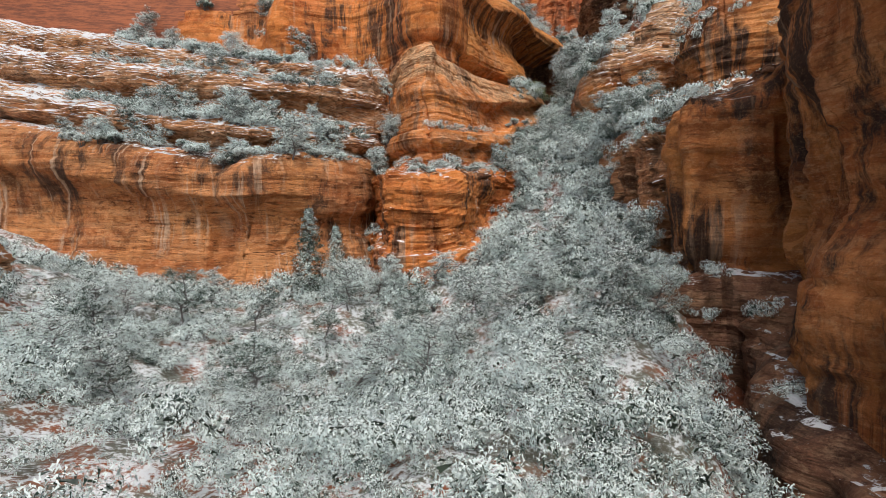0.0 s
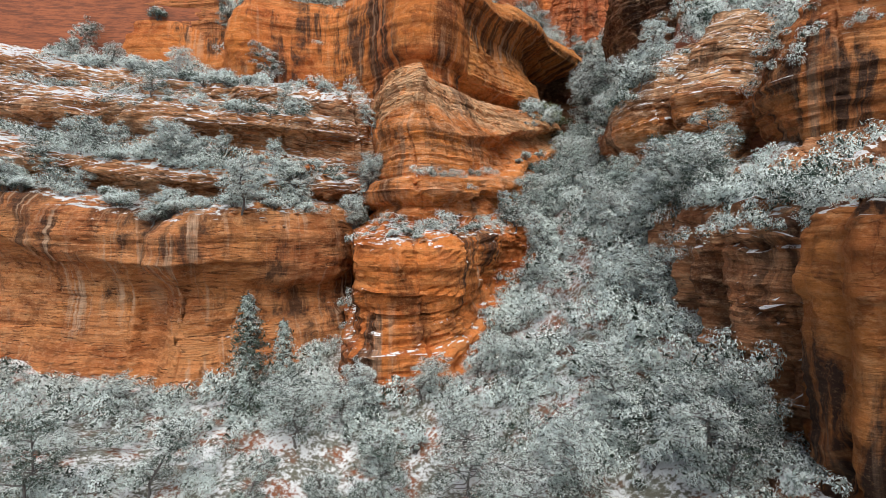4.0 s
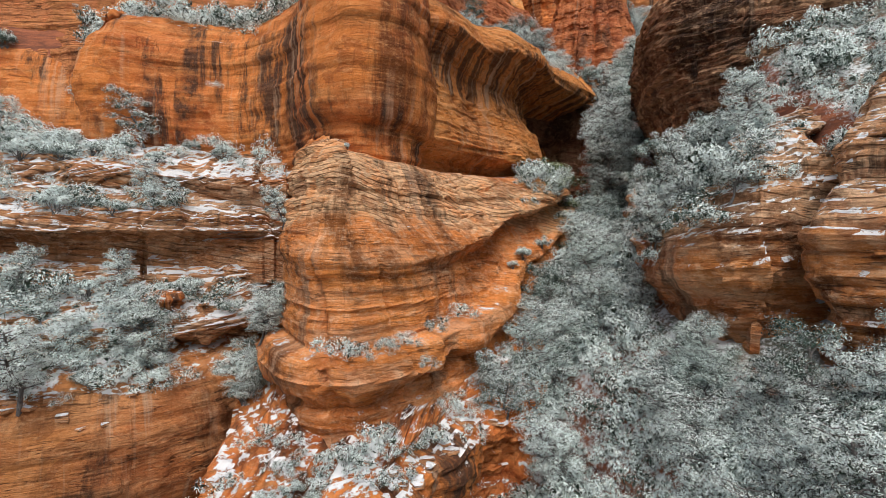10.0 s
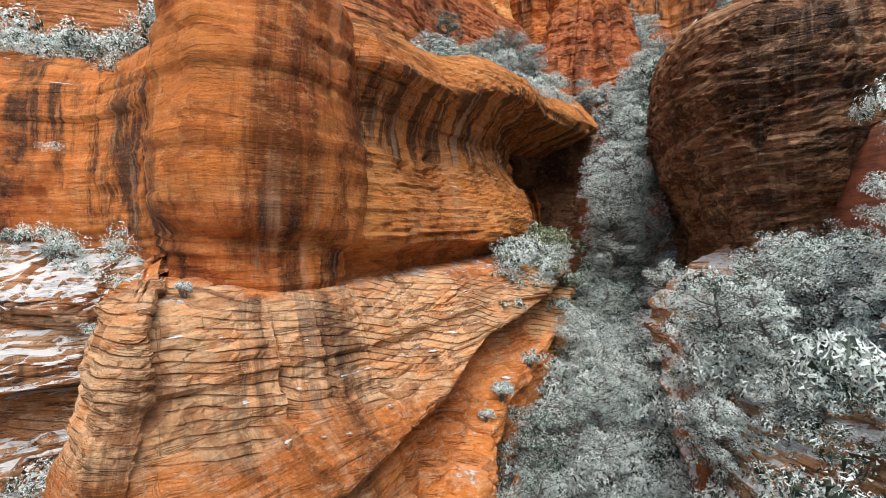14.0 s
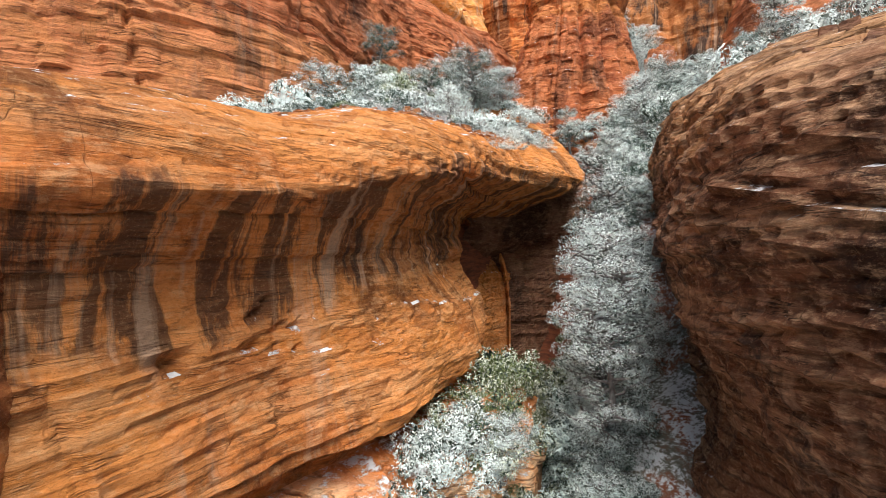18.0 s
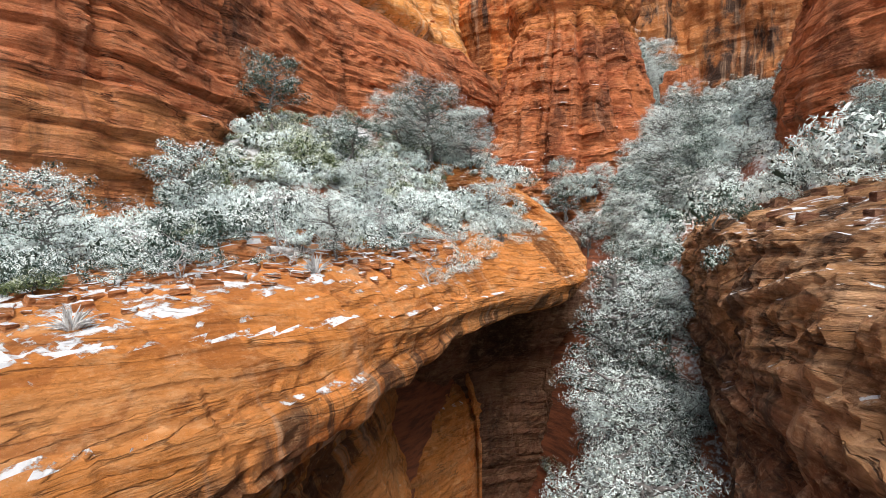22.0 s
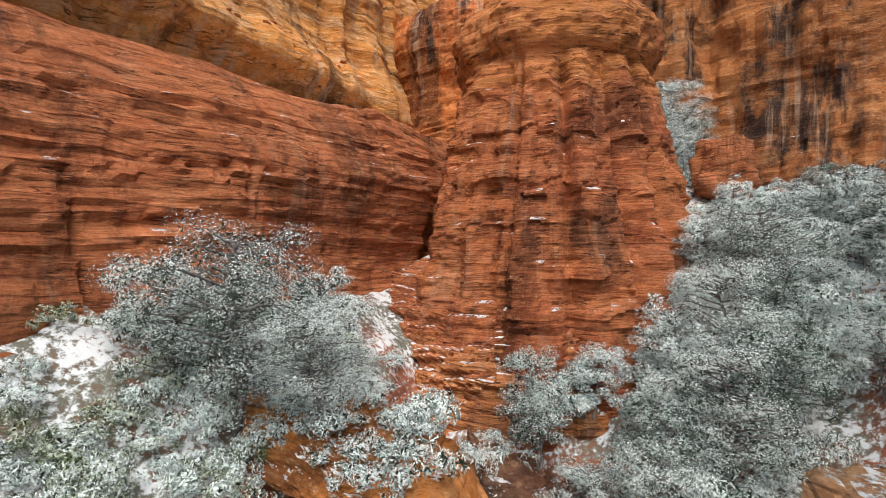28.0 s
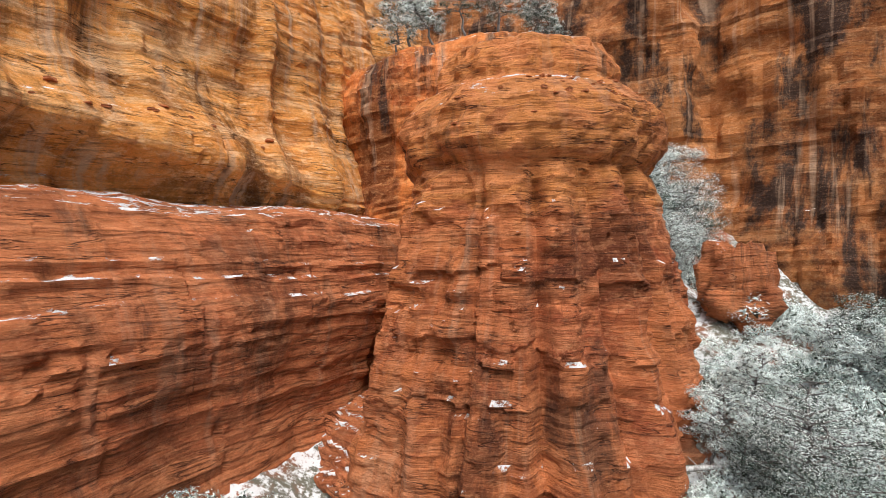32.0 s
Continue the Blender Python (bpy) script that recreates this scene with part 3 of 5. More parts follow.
GZ = ground_height(GX, GY)
far_off = np.clip((np.hypot(GX, GY - 70) - 130) / 300, 0, 1)
GZ = GZ * (1 - far_off) + (22 + 70 * step_up(np.abs(GX + 0.1 * GY) - 150, 120)) * far_off
flatten = np.stack([GX.ravel(), GY.ravel(), GX.ravel() * 0], 1)
GZ = GZ + (0.7 * fbm(flatten * 0.15, 3, 41) + 0.3 * fbm(flatten * 0.6, 2, 43)).reshape(GZ.shape)
ground = new("ground", grid_mesh("ground", np.stack([GX, GY, GZ], 2)))
ground.data.materials.append(GROUND)
tagged(ground, "snow-dusted red soil and rubble of the canyon floor", "ground", kind="structure")

# ---- cliffs ----
cliff("lower_cliff", [(-95, 84, 22, 52), (-60, 78, 21, 45.8), (-50, 75, 20, 44), (-42, 72.4, 20, 42), (-34.5, 71.6, 19, 40.8), (-32.6, 72.6, 19, 40.4), (-30.4, 70.2, 19, 40.3), (-27.6, 68.8, 19, 40.4), (-22.5, 71.2, 20, 41), (-19.5, 73.2, 20, 41.6), (-15, 76.2, 20, 41.4), (-11.8, 80, 22, 41.2), (-9.4, 87, 24, 41.6)],
      [(0, [(0, -1.5), (0.15, -0.3), (0.3, 1.4), (0.5, 2.8), (0.62, 2.7), (0.7, 1.4), (0.76, -0.2), (0.9, 0.1), (0.96, 0.8), (1.0, 2.0), (1.0, 4.5, 1.2), (1.0, 9, 2.2)]),
       (0.62, [(0, -1.5), (0.15, -0.3), (0.3, 1.4), (0.5, 2.8), (0.62, 2.7), (0.7, 1.4), (0.76, -0.2), (0.9, 0.1), (0.96, 0.7), (1.0, 1.6), (1.0, 4.5, 1.2), (1.0, 9, 2.2)]),
       (0.75, [(0, -1.5), (0.2, -0.5), (0.36, 0.4), (0.45, 2.2), (0.56, 2.6), (0.62, 0.6), (0.72, 0.0), (0.88, 0.2), (0.96, 0.7), (1.0, 1.6), (1.0, 4.5, 1.2), (1.0, 9, 2.2)])],
      STREAKED, back=(0.0, 1), plate=0.05, relief=0.6, facets=False, soft=2.5, label="water-streaked orange sandstone cliff above the valley floor")
cliff("toe_block", [(-12, 84, 22, 40), (-9.2, 75, 22, 39.6), (-8.0, 66.6, 19, 38.6), (-5.4, 64.2, 18, 38.2), (-0.7, 65.6, 18, 38), (3, 67.2, 19, 38.6), (5.6, 72.5, 22, 39.2), (8, 77, 27, 40), (12, 79.6, 33, 40.5), (15.5, 87, 40, 43)],
      [(0, -2.0), (0.25, -1.2), (0.46, -0.7), (0.475, 0.5), (0.6, 0.9), (0.75, 0.4), (0.88, -0.2), (0.97, 0.1), (1.0, 1.2), (1.0, 4, 1.0), (1.0, 9, 2.6)], ORANGE, back=(0.15, 1), block=0.3, joints=0.5, plate=0.16, relief=0.6, cross=0.5, label="rounded orange sandstone block with a flat snowy top")
cliff("second_ledge", [(-95, 86, 38, 58), (-60, 82, 38, 51.5), (-42, 78, 38, 48.4), (-30, 75.4, 38, 46.3), (-22, 78, 38, 46), (-14.5, 82.5, 38, 46), (-11.5, 87, 38, 46.3), (-10, 93, 38, 46)],
      [(0, 1.2), (0.4, 1.8), (0.62, 3.2), (0.76, 1.6), (0.82, -0.3), (0.97, 0.0), (1.0, 0.9), (1.0, 3.0, 1.2), (1.0, 8, 3.5)], TAN, back=(0, 1), joints=0.6, block=0.5, lumps=0.8, plate=0.32, cross=1.0, label="layered ledge of tan and orange sandstone under snow")
cliff("third_ledge", [(-95, 92, 44, 66), (-60, 87, 44, 60), (-40, 82, 44, 56.4), (-26, 80.2, 44, 54.8), (-18, 84.2, 44, 55), (-12, 89, 44, 55), (-9, 95, 44, 55)],
      [(0, 0.8), (0.45, 0.9), (0.65, 2.4), (0.74, 1.4), (0.8, -0.4), (0.95, 0.4), (1.0, 1.6), (1.0, 3.5, 1.2), (1.0, 7, 3)], TAN, back=(0, 1), joints=0.6, block=0.4, lumps=1.0, seed=2, plate=0.32, cross=1.0, label="cross-bedded tan sandstone ledge with bushes on it")
cliff("fourth_ledge", [(-95, 97, 52, 72), (-60, 91, 52, 65), (-40, 86.5, 52, 60.4), (-26, 84.4, 52, 58.8), (-16, 87.4, 52, 58.6), (-8.5, 91, 52, 58.8), (-6, 97, 52, 59)],
      [(0, 0.6), (0.6, 2.2), (0.78, 0.3), (0.95, 0.3), (1.0, 1.4), (1.0, 4, 1.6), (1.0, 10, 4.0)], TAN, back=(0, 1), joints=0.5, block=0.4, lumps=1.0, seed=3, plate=0.32, cross=1.0, label="low weathered sandstone ledge with bushes on it")
cliff("prow", [(-10.4, 94, 40, 60), (-8.7, 84.6, 40, 59.6), (-6.9, 78.2, 40, 59.4), (-3.6, 72.8, 40, 58.6), (-0.6, 72.0, 40, 58.4), (3.2, 75.6, 40.5, 58.4), (8, 82.2, 42, 58.2), (10.8, 87.5, 44, 58.4), (14, 94.6, 48, 59), (18.6, 101, 50, 59.8), (22, 108, 54, 60.5), (24, 114, 56, 60)],
      [(0, [(0, 0.0), (0.13, 0.5), (0.17, -1.2), (0.26, -0.9), (0.28, 0.6), (0.42, 0.8), (0.52, 0.7), (0.6, 0.2), (0.72, 0.2), (0.86, -0.2), (0.97, 0.0), (1.0, 0.8), (1.0, 3, 0.4), (1.0, 9, 1.2)]),
       (0.25, [(0, 0.0), (0.13, 0.5), (0.17, -1.2), (0.26, -0.9), (0.28, 0.6), (0.42, 0.9), (0.52, 1.0), (0.6, 0.2), (0.72, 0.9), (0.86, 1.6), (0.97, 2.2), (1.0, 3.2), (1.0, 5, 0.4), (1.0, 9, 1.2)]),
       (0.42, [(0, 0.0), (0.13, 0.5), (0.17, -1.2), (0.26, -0.9), (0.28, 0.6), (0.42, 1.0), (0.52, 1.2), (0.56, 0.5), (0.7, 2.3), (0.82, 3.9), (0.94, 5.0), (1.0, 6.2), (1.0, 7.2, 0.4), (1.0, 11, 1.2)]),
       (0.58, [(0, 0.6), (0.13, 1.0), (0.17, -0.9), (0.26, -0.6), (0.28, 1.4), (0.42, 2.6), (0.52, 3.0), (0.62, 1.2), (0.72, 2.4), (0.82, 3.7), (0.92, 5.0), (1.0, 6.4), (1.0, 7.4, 0.4), (1.0, 12, 1.2)]),
       (0.78, [(0, 0.6), (0.13, 1.0), (0.17, 0.4), (0.26, 0.6), (0.28, 1.4), (0.42, 2.4), (0.58, 3.0), (0.66, 0.8), (0.76, 1.0), (0.84, 1.6), (0.94, 1.9), (1.0, 2.6), (1.0, 5.0, 0.4), (1.0, 11, 1.2)])],
      PROW, back=(-0.45, 1), turn_at=3.0, joints=0.5, block=0.12, step=0.18, plate=0.2, relief=0.7, cross=0.6, plate_from=52.5, label="tall prow of cross-bedded tan and orange sandstone")
cliff("nose_cliff", [(-95, 104, 56, 88), (-60, 102, 56, 82), (-46, 100.5, 58, 79), (-37, 100.5, 58, 77.5), (-33.6, 96.5, 58, 77), (-31.2, 91.4, 58, 77), (-28, 90.6, 58, 77), (-22, 93, 58, 77), (-16, 93.6, 58, 77), (-11, 91, 58, 78.5), (-8, 87.2, 58, 80), (-5.8, 83.6, 58, 81), (-2.4, 81.4, 58, 81), (1.4, 83.0, 58, 80.5), (3.2, 85.4, 58, 79.5), (4.1, 88.4, 58, 77), (3.4, 92, 58, 75.5), (2.5, 97, 58, 75.5)],
      [(0, [(0, 0.8), (0.18, 0.6), (0.24, 0.1), (0.4, -0.2), (0.6, 0.2), (0.75, 0.8), (0.86, 2.0), (0.94, 4.0), (1.0, 7.0), (1.0, 12, 1)]),
       (0.66, [(0, 0.8), (0.18, 0.6), (0.24, 0.1), (0.4, -0.2), (0.6, 0.2), (0.75, 0.8), (0.86, 2.0), (0.94, 4.0), (1.0, 7.0), (1.0, 12, 1)]),
       (0.8, [(0, 1.2), (0.15, 1.2), (0.18, 0.2), (0.4, -0.3), (0.6, 0.0), (0.75, 0.2), (0.86, 0.9), (0.94, 2.4), (1.0, 5.0), (1.0, 8, 0.6)])],
      ORANGE, back=(-0.3, 1), turn_at=3.0, block=0.05, joints=0.15, relief=0.7, plate=0.05, facets=False, label="great bulging nose of smooth orange sandstone")
pit_places = random.Random(3)
PITS = [(pit_places.gauss(10.6, 0.9), pit_places.gauss(96.6, 0.8), pit_places.gauss(67.4, 0.5), pit_places.uniform(0.16, 0.34), pit_places.uniform(0.25, 0.6)) for _ in range(22)] + [(6.6, 93.6, 66.7, 0.5, 0.9), (14, 101, 66.0, 0.4, 0.5)]
cliff("overhang_cliff", [(-5, 85.6, 58, 73), (4.7, 88.2, 58, 73.2), (9.7, 96.2, 58, 74), (14.4, 101.6, 58, 75.4), (18.4, 109, 58.5, 76.6), (21.8, 117.3, 59, 77.2), (26.4, 123.6, 60, 77.6), (31.2, 130, 61, 77.8), (33, 136, 63, 79.5), (30.5, 142, 66, 83)],
      [(0, [(0, 2.0), (0.14, 2.4), (0.22, 0.7), (0.3, 0.5), (0.42, 0.9), (0.55, 1.5), (0.7, 1.8), (0.8, 1.4), (0.9, 0.4), (0.94, 0.0), (0.99, 0.3), (1.0, 1.2, 1.3), (1.0, 3.2, 2.6), (1.0, 6.4, 3.2), (1.0, 17, 3.0)]),
       (0.14, [(0, 2.4), (0.14, 2.8), (0.22, 0.7), (0.3, 0.5), (0.42, 0.8), (0.55, 1.2), (0.7, 1.5), (0.8, 1.2), (0.9, 0.5), (0.94, 0.0), (0.99, 0.3), (1.0, 1.2, 1.3), (1.0, 3.2, 2.6), (1.0, 6.4, 3.2), (1.0, 17, 3.0)]),
       (0.36, [(0, 2.8), (0.14, 3.2), (0.22, 0.7), (0.3, 0.7), (0.42, 1.6), (0.55, 2.7), (0.7, 3.3), (0.8, 2.7), (0.9, 0.9), (0.94, 0.0), (0.99, 0.3), (1.0, 1.2, 1.3), (1.0, 3.0, 2.6), (1.0, 6.0, 3.1), (1.0, 17, 3.0)]),
       (0.5, [(0, 3.0), (0.14, 3.0), (0.22, 0.7), (0.3, 0.6), (0.42, 1.3), (0.55, 3.2), (0.7, 4.3), (0.8, 3.7), (0.9, 1.4), (0.94, 0.1), (0.99, 0.2), (1.0, 1.0, 1.1), (1.0, 2.8, 2.4), (1.0, 6, 3.2), (1.0, 17, 4.0)]),
       (0.6, [(0, 4.6), (0.14, 4.0), (0.22, 2.4), (0.3, 2.2), (0.42, 3.0), (0.55, 4.6), (0.7, 5.4), (0.8, 4.6), (0.9, 1.8), (0.94, 0.2), (0.99, 0.1), (1.0, 0.9, 1.0), (1.0, 2.7, 2.8), (1.0, 6, 4.4), (1.0, 17, 5.6)]),
       (0.7, [(0, 9.0), (0.14, 9.2), (0.22, 9.4), (0.3, 9.8), (0.42, 10.6), (0.55, 11.0), (0.7, 10.6), (0.8, 8.4), (0.9, 3.0), (0.94, 0.3), (0.99, 0.1), (1.0, 0.8, 0.9), (1.0, 2.6, 2.8), (1.0, 6, 4.6), (1.0, 17, 6.0)])], OVERHANG, back=(-0.8, 0.5), turn_at=8, lumps=0.35, joints=0.1, block=0.06, relief=0.9, step=0.24, plate=0.13, pits=PITS, sink=12.0, label="deep overhang of orange sandstone striped with dark water streaks")
cliff("bench_ledge", [(-1, 107, 76, 77.4), (6, 109.4, 76.6, 78.6), (12, 111.2, 78.4, 80.3), (15.6, 115, 78.4, 80.8), (19, 119.8, 78.4, 80.6), (23, 126.4, 78.4, 80.8), (27.4, 133, 78.6, 81.4), (28.4, 138, 79, 83)],
      [(0, 0.2), (0.5, 0.2), (0.72, 0.4), (0.76, -0.2), (0.86, 0.0), (0.88, 0.5), (0.98, 0.4), (1.0, 0.9), (1.0, 3, 0.3), (1.0, 6, 0.6)], SNOWTOP, back=(-0.8, 0.5), turn_at=8, block=0.5, plate=0.25, step=0.2, seed=12, sink=1.6, label="low rock ledge capped with snow on the bench", category="rock ledge")
cliff("back_wall", [(-90, 108, 74, 106), (-30, 103, 74, 106), (-8, 108, 74, 106), (3, 117, 74, 106), (8, 130, 74, 106), (13.5, 141, 74, 106), (19.5, 150, 74, 106), (26.5, 160, 74, 106), (31, 168, 74, 106), (38, 180, 74, 106)],
      [(0, [(0, -2.0), (0.3, -1.4), (0.6, -0.2), (0.8, 1.0), (0.97, 4.2), (1.0, 6.0), (1.0, 9, 0.2), (1.0, 14, 0.4)]),
       (0.66, [(0, -2.0), (0.3, -1.4), (0.6, -0.2), (0.8, 1.0), (0.97, 4.2), (1.0, 6.0), (1.0, 9, 0.2), (1.0, 14, 0.4)]),
       (0.72, [(0, -2.4), (0.3, -1.6), (0.6, -0.6), (0.8, -0.4), (0.97, 3.0), (1.0, 5.0), (1.0, 9, 0.2), (1.0, 14, 0.4)]),
       (0.8, [(0, -2.0), (0.3, -1.0), (0.6, 0.5), (0.8, -1.2), (0.97, 1.4), (1.0, 4.0), (1.0, 8, 0.2), (1.0, 14, 0.4)])],
      RED, step=0.3, lumps=0.6, block=0.2, joints=0.35, relief=1.0, back=(-0.85, 0.5), turn_at=30, plate=0.12, label="high canyon wall of layered red siltstone")
cliff("alcove_wall", [(-92, 116, 104, 140), (-32, 110, 104, 140), (-13, 113.5, 104, 140), (-2.5, 121, 104, 140), (2.5, 133, 104, 140), (8, 144, 104, 140), (14, 153.5, 104, 140), (21.5, 163, 104, 140), (26.5, 171, 104, 140), (34, 184, 104, 142)],
      [(0, [(0, 2.6), (0.05, 3.0), (0.13, 3.6), (0.17, 1.6), (0.19, -1.2), (0.22, -1.4), (0.27, 1.0), (0.4, 2.6), (0.45, 1.6), (0.5, 1.6), (0.6, 3.2), (0.8, 4.4), (1.0, 6), (1.0, 16, 4)]),
       (0.62, [(0, 2.6), (0.05, 3.0), (0.13, 3.6), (0.17, 1.6), (0.19, -1.2), (0.22, -1.4), (0.27, 1.0), (0.4, 2.6), (0.45, 1.6), (0.5, 1.6), (0.6, 3.2), (0.8, 4.4), (1.0, 6), (1.0, 16, 4)]),
       (0.88, [(0, 0.2), (0.02, 0.6), (0.04, 0.6), (0.06, 0.0), (0.08, -0.4), (0.11, -0.4), (0.2, 1.2), (0.3, 2.2), (0.38, 1.6), (0.45, 1.6), (0.6, 3.0), (0.8, 4.0), (1.0, 5), (1.0, 16, 4)])],
      ALCOVE, step=0.36, lumps=0.6, block=0.1, joints=0.2, relief=0.9, flutes=0.75, back=(-0.85, 0.5), turn_at=30, seed=4, plate=0.08, label="orange sandstone wall with a fluted alcove along its foot")
cliff("rear_cliff", [(20, 176, 84, 119), (27, 169.5, 84, 120), (33, 169, 84, 121.5), (40, 170, 84, 123), (46, 173, 84, 124), (48, 182, 84, 125)],
      [(0, -1), (0.5, 0.2), (0.75, 1.4), (0.85, 0.6), (0.93, 0.2), (1.0, 1.8), (1.0, 5, 1), (1.0, 12, 4)], ORANGE, step=0.35, back=(0, 1), seed=5, label="orange sandstone cliff behind the tower")
cliff("far_wall", [(30, 190, 84, 150), (44, 186, 84, 150), (52, 181, 84, 150), (60, 177.5, 84, 150), (63.5, 178.5, 84, 150), (67, 174, 84, 150), (84, 158, 84, 150), (110, 130, 84, 150)],
      [(0, -3), (0.22, -2.2), (0.33, -1.2), (0.38, 0.2), (0.42, 0.8), (0.46, 0.0), (0.6, 0.8), (0.64, 0.0), (0.8, 1.5), (1.0, 4), (1.0, 20, 4)], FAR, step=0.5, lumps=1.6, joints=0.35, block=0.08, flutes=0.4, plate=0.05, label="far canyon wall of streaked orange sandstone")
cliff("near_cliff", [(27, 54, 22, 40.6), (21.6, 46, 22, 40), (18.3, 40.4, 22, 39.8), (17.7, 38.2, 22, 39.6), (18.3, 36.6, 22, 39.8), (20.6, 35.6, 22, 40.6), (23.0, 35.0, 22, 41.6), (24.4, 34.4, 22, 45), (22.2, 32.4, 22, 52), (20.6, 29.6, 22, 54), (18.6, 25.6, 22, 55), (17.4, 20.5, 22, 56), (17.0, 12, 22, 57), (19, 0, 22, 58), (30, -22, 22, 58)],
      [(0, [(0, 0.9), (0.2, 0.7), (0.3, 0.5), (0.4, 0.2), (0.55, -0.1), (0.8, 0.0), (0.92, 0.1), (0.97, 0.5), (1.0, 1.2), (1.0, 5, 1.5), (1.0, 10, 4)]),
       (0.45, [(0, 0.9), (0.2, 0.7), (0.3, 0.5), (0.4, 0.2), (0.55, -0.1), (0.8, 0.0), (0.92, 0.1), (0.97, 0.5), (1.0, 1.2), (1.0, 5, 1.5), (1.0, 10, 4)]),
       (0.56, [(0, 0.8), (0.12, 0.6), (0.2, 0.6), (0.26, 1.4), (0.36, 2.0), (0.46, 0.9), (0.56, -0.2), (0.7, -0.6), (1.0, 1.2), (1.0, 5, 1.5), (1.0, 10, 4)]),
       (0.74, [(0, 0.4), (0.12, 0.2), (0.2, 0.1), (0.26, 0.6), (0.36, 1.2), (0.46, 0.4), (0.56, -0.4), (0.7, -0.6), (1.0, 1.2), (1.0, 5, 1.5), (1.0, 10, 4)])], NEAR, back=(1, 0.2), flutes=0.7, joints=0.9, block=0.08, lumps=0.7, soft=1.6, step=0.24, plate=0.04, relief=0.6, facets=False, label="orange and black streaked sandstone cliff beside the valley")
cliff("cliff_foot", [(26, 54, 5, 27), (20.8, 46, 5, 27), (17.6, 40.4, 5, 26.8), (17.2, 38, 5, 26.8), (18, 36, 5, 27), (20.4, 34.8, 5, 27), (22.6, 33.6, 5, 26.6), (21.4, 31.4, 5, 25.4), (19.8, 28.8, 5, 23.6), (18.0, 25.2, 5, 21.6), (17.0, 20, 5, 20.4), (16.6, 12, 5, 20), (18.6, 0, 5, 20), (29.6, -22, 5, 20)],
      [(0, -4.0), (0.3, -2.8), (0.6, -2.0), (0.8, -1.7), (0.95, -1.5), (1.0, -0.7), (1.0, 2.0, 0.5), (1.0, 5, 0.8)], BROWN, back=(1, 0.2), flutes=0.2, joints=0.5, block=0.3, lumps=0.7, relief=0.9, soft=2.0, step=0.32, seed=6, plate=0.08, label="dark brown layered rock at the foot of the cliff")
cliff("valley_ledge", [(6.2, 36.4, 19.6, 21.4), (8.2, 34.2, 19.8, 21.7), (10.6, 33.6, 20.6, 22.5), (12.6, 32.4, 21, 23.2), (14.2, 33.2, 22, 23.8)],
      [(0, -0.6), (0.3, -0.3), (0.34, 0.2), (0.6, 0.3), (0.64, -0.1), (0.94, 0.0), (1.0, 0.5), (1.0, 1.6, 0.2), (1.0, 3, 0.0)], SNOWTOP, back=(0, 1), soft=1.0, step=0.12, block=0.35, plate=0.16, lumps=0.4, joints=0.4, seed=19, sink=1.2, label="low red rock ledge with snow on it in the brush", category="rock ledge")
cliff("broken_cliff", [(24, 73, 28, 46), (21.4, 65.5, 26, 43), (19.2, 60, 22, 41), (18.6, 57.4, 22, 40.8), (19.4, 55.6, 22, 40.6), (18.4, 53.6, 20, 40.8), (18.2, 50, 20, 40.6), (19.0, 48.8, 20, 40), (17.4, 46.8, 20, 39.4), (18.4, 43, 20, 39.6), (20.4, 40, 20, 39.6)],
      [(0, -1.6), (0.2, -1.2), (0.3, -0.9), (0.31, -0.1), (0.52, 0.0), (0.53, 0.5), (0.72, 0.4), (0.74, 0.0), (0.96, 0.2), (1.0, 0.9), (1.0, 3, 1.0), (1.0, 6, 2.2), (1, 12, 4.5)], SHATTERED, back=(1, 0.1), turn_at=4, soft=1.0, joints=1.1, relief=0.7, block=0.55, lumps=0.8, flutes=1.1, step=0.22, plate=0.07, label="broken brown rock wall with snowy ledges")
BULGE = [(0, 2.8), (0.3, 2.4), (0.5, 1.4), (0.6, 0.2), (0.68, -0.2), (0.78, 0.1), (0.9, 1.0), (1.0, 2.6), (1.0, 5.5, 1.6), (1, 12, 4)]
cliff("split_boulder", [(25, 96, 44, 60), (22.3, 87.6, 42, 55.6), (20.3, 79.5, 40, 55.4), (20.5, 73.8, 40, 55.9), (22.8, 69.9, 40, 57), (28.5, 70.6, 40, 58.4)],
      BULGE, TWIN, back=(1, 0.4), turn_at=5, soft=1.6, step=0.2, plate=0.15, cross=1.0, plate_from=50.5, label="rounded cross-bedded boulder beside a deep crack", category="boulder")
cliff("capped_boulder", [(28.4, 72.5, 40, 58), (25.4, 69.8, 40, 58.6), (24.3, 67.2, 40, 58.8), (27.0, 64, 40, 58.6), (31, 64.4, 40, 58.2), (36, 67, 40, 58.4)],
      [(0, 2.2), (0.3, 1.6), (0.5, 0.9), (0.58, 0.2), (0.66, -0.2), (0.76, 0.9), (0.8, 1.6), (0.9, 1.6), (1.0, 2.8), (1.0, 4.4, 2.0)], TWIN, back=(1, 0.4), turn_at=1.2, soft=1.6, step=0.2, plate=0.15, cross=1.0, seed=8, plate_from=50.5, label="rounded boulder with a layered snowy cap", category="boulder")
cliff("corner_boulder", [(33, 68, 36, 57), (28.4, 61.2, 36, 57), (27.4, 57.6, 36, 57), (30, 54.4, 36, 57.5), (40, 51, 36, 58)],
      BULGE, NEAR, back=(1, 0.4), turn_at=5, soft=2, plate=0.15, cross=0.6, seed=9, label="orange sandstone bluff above the brushy bench", category="cliff")
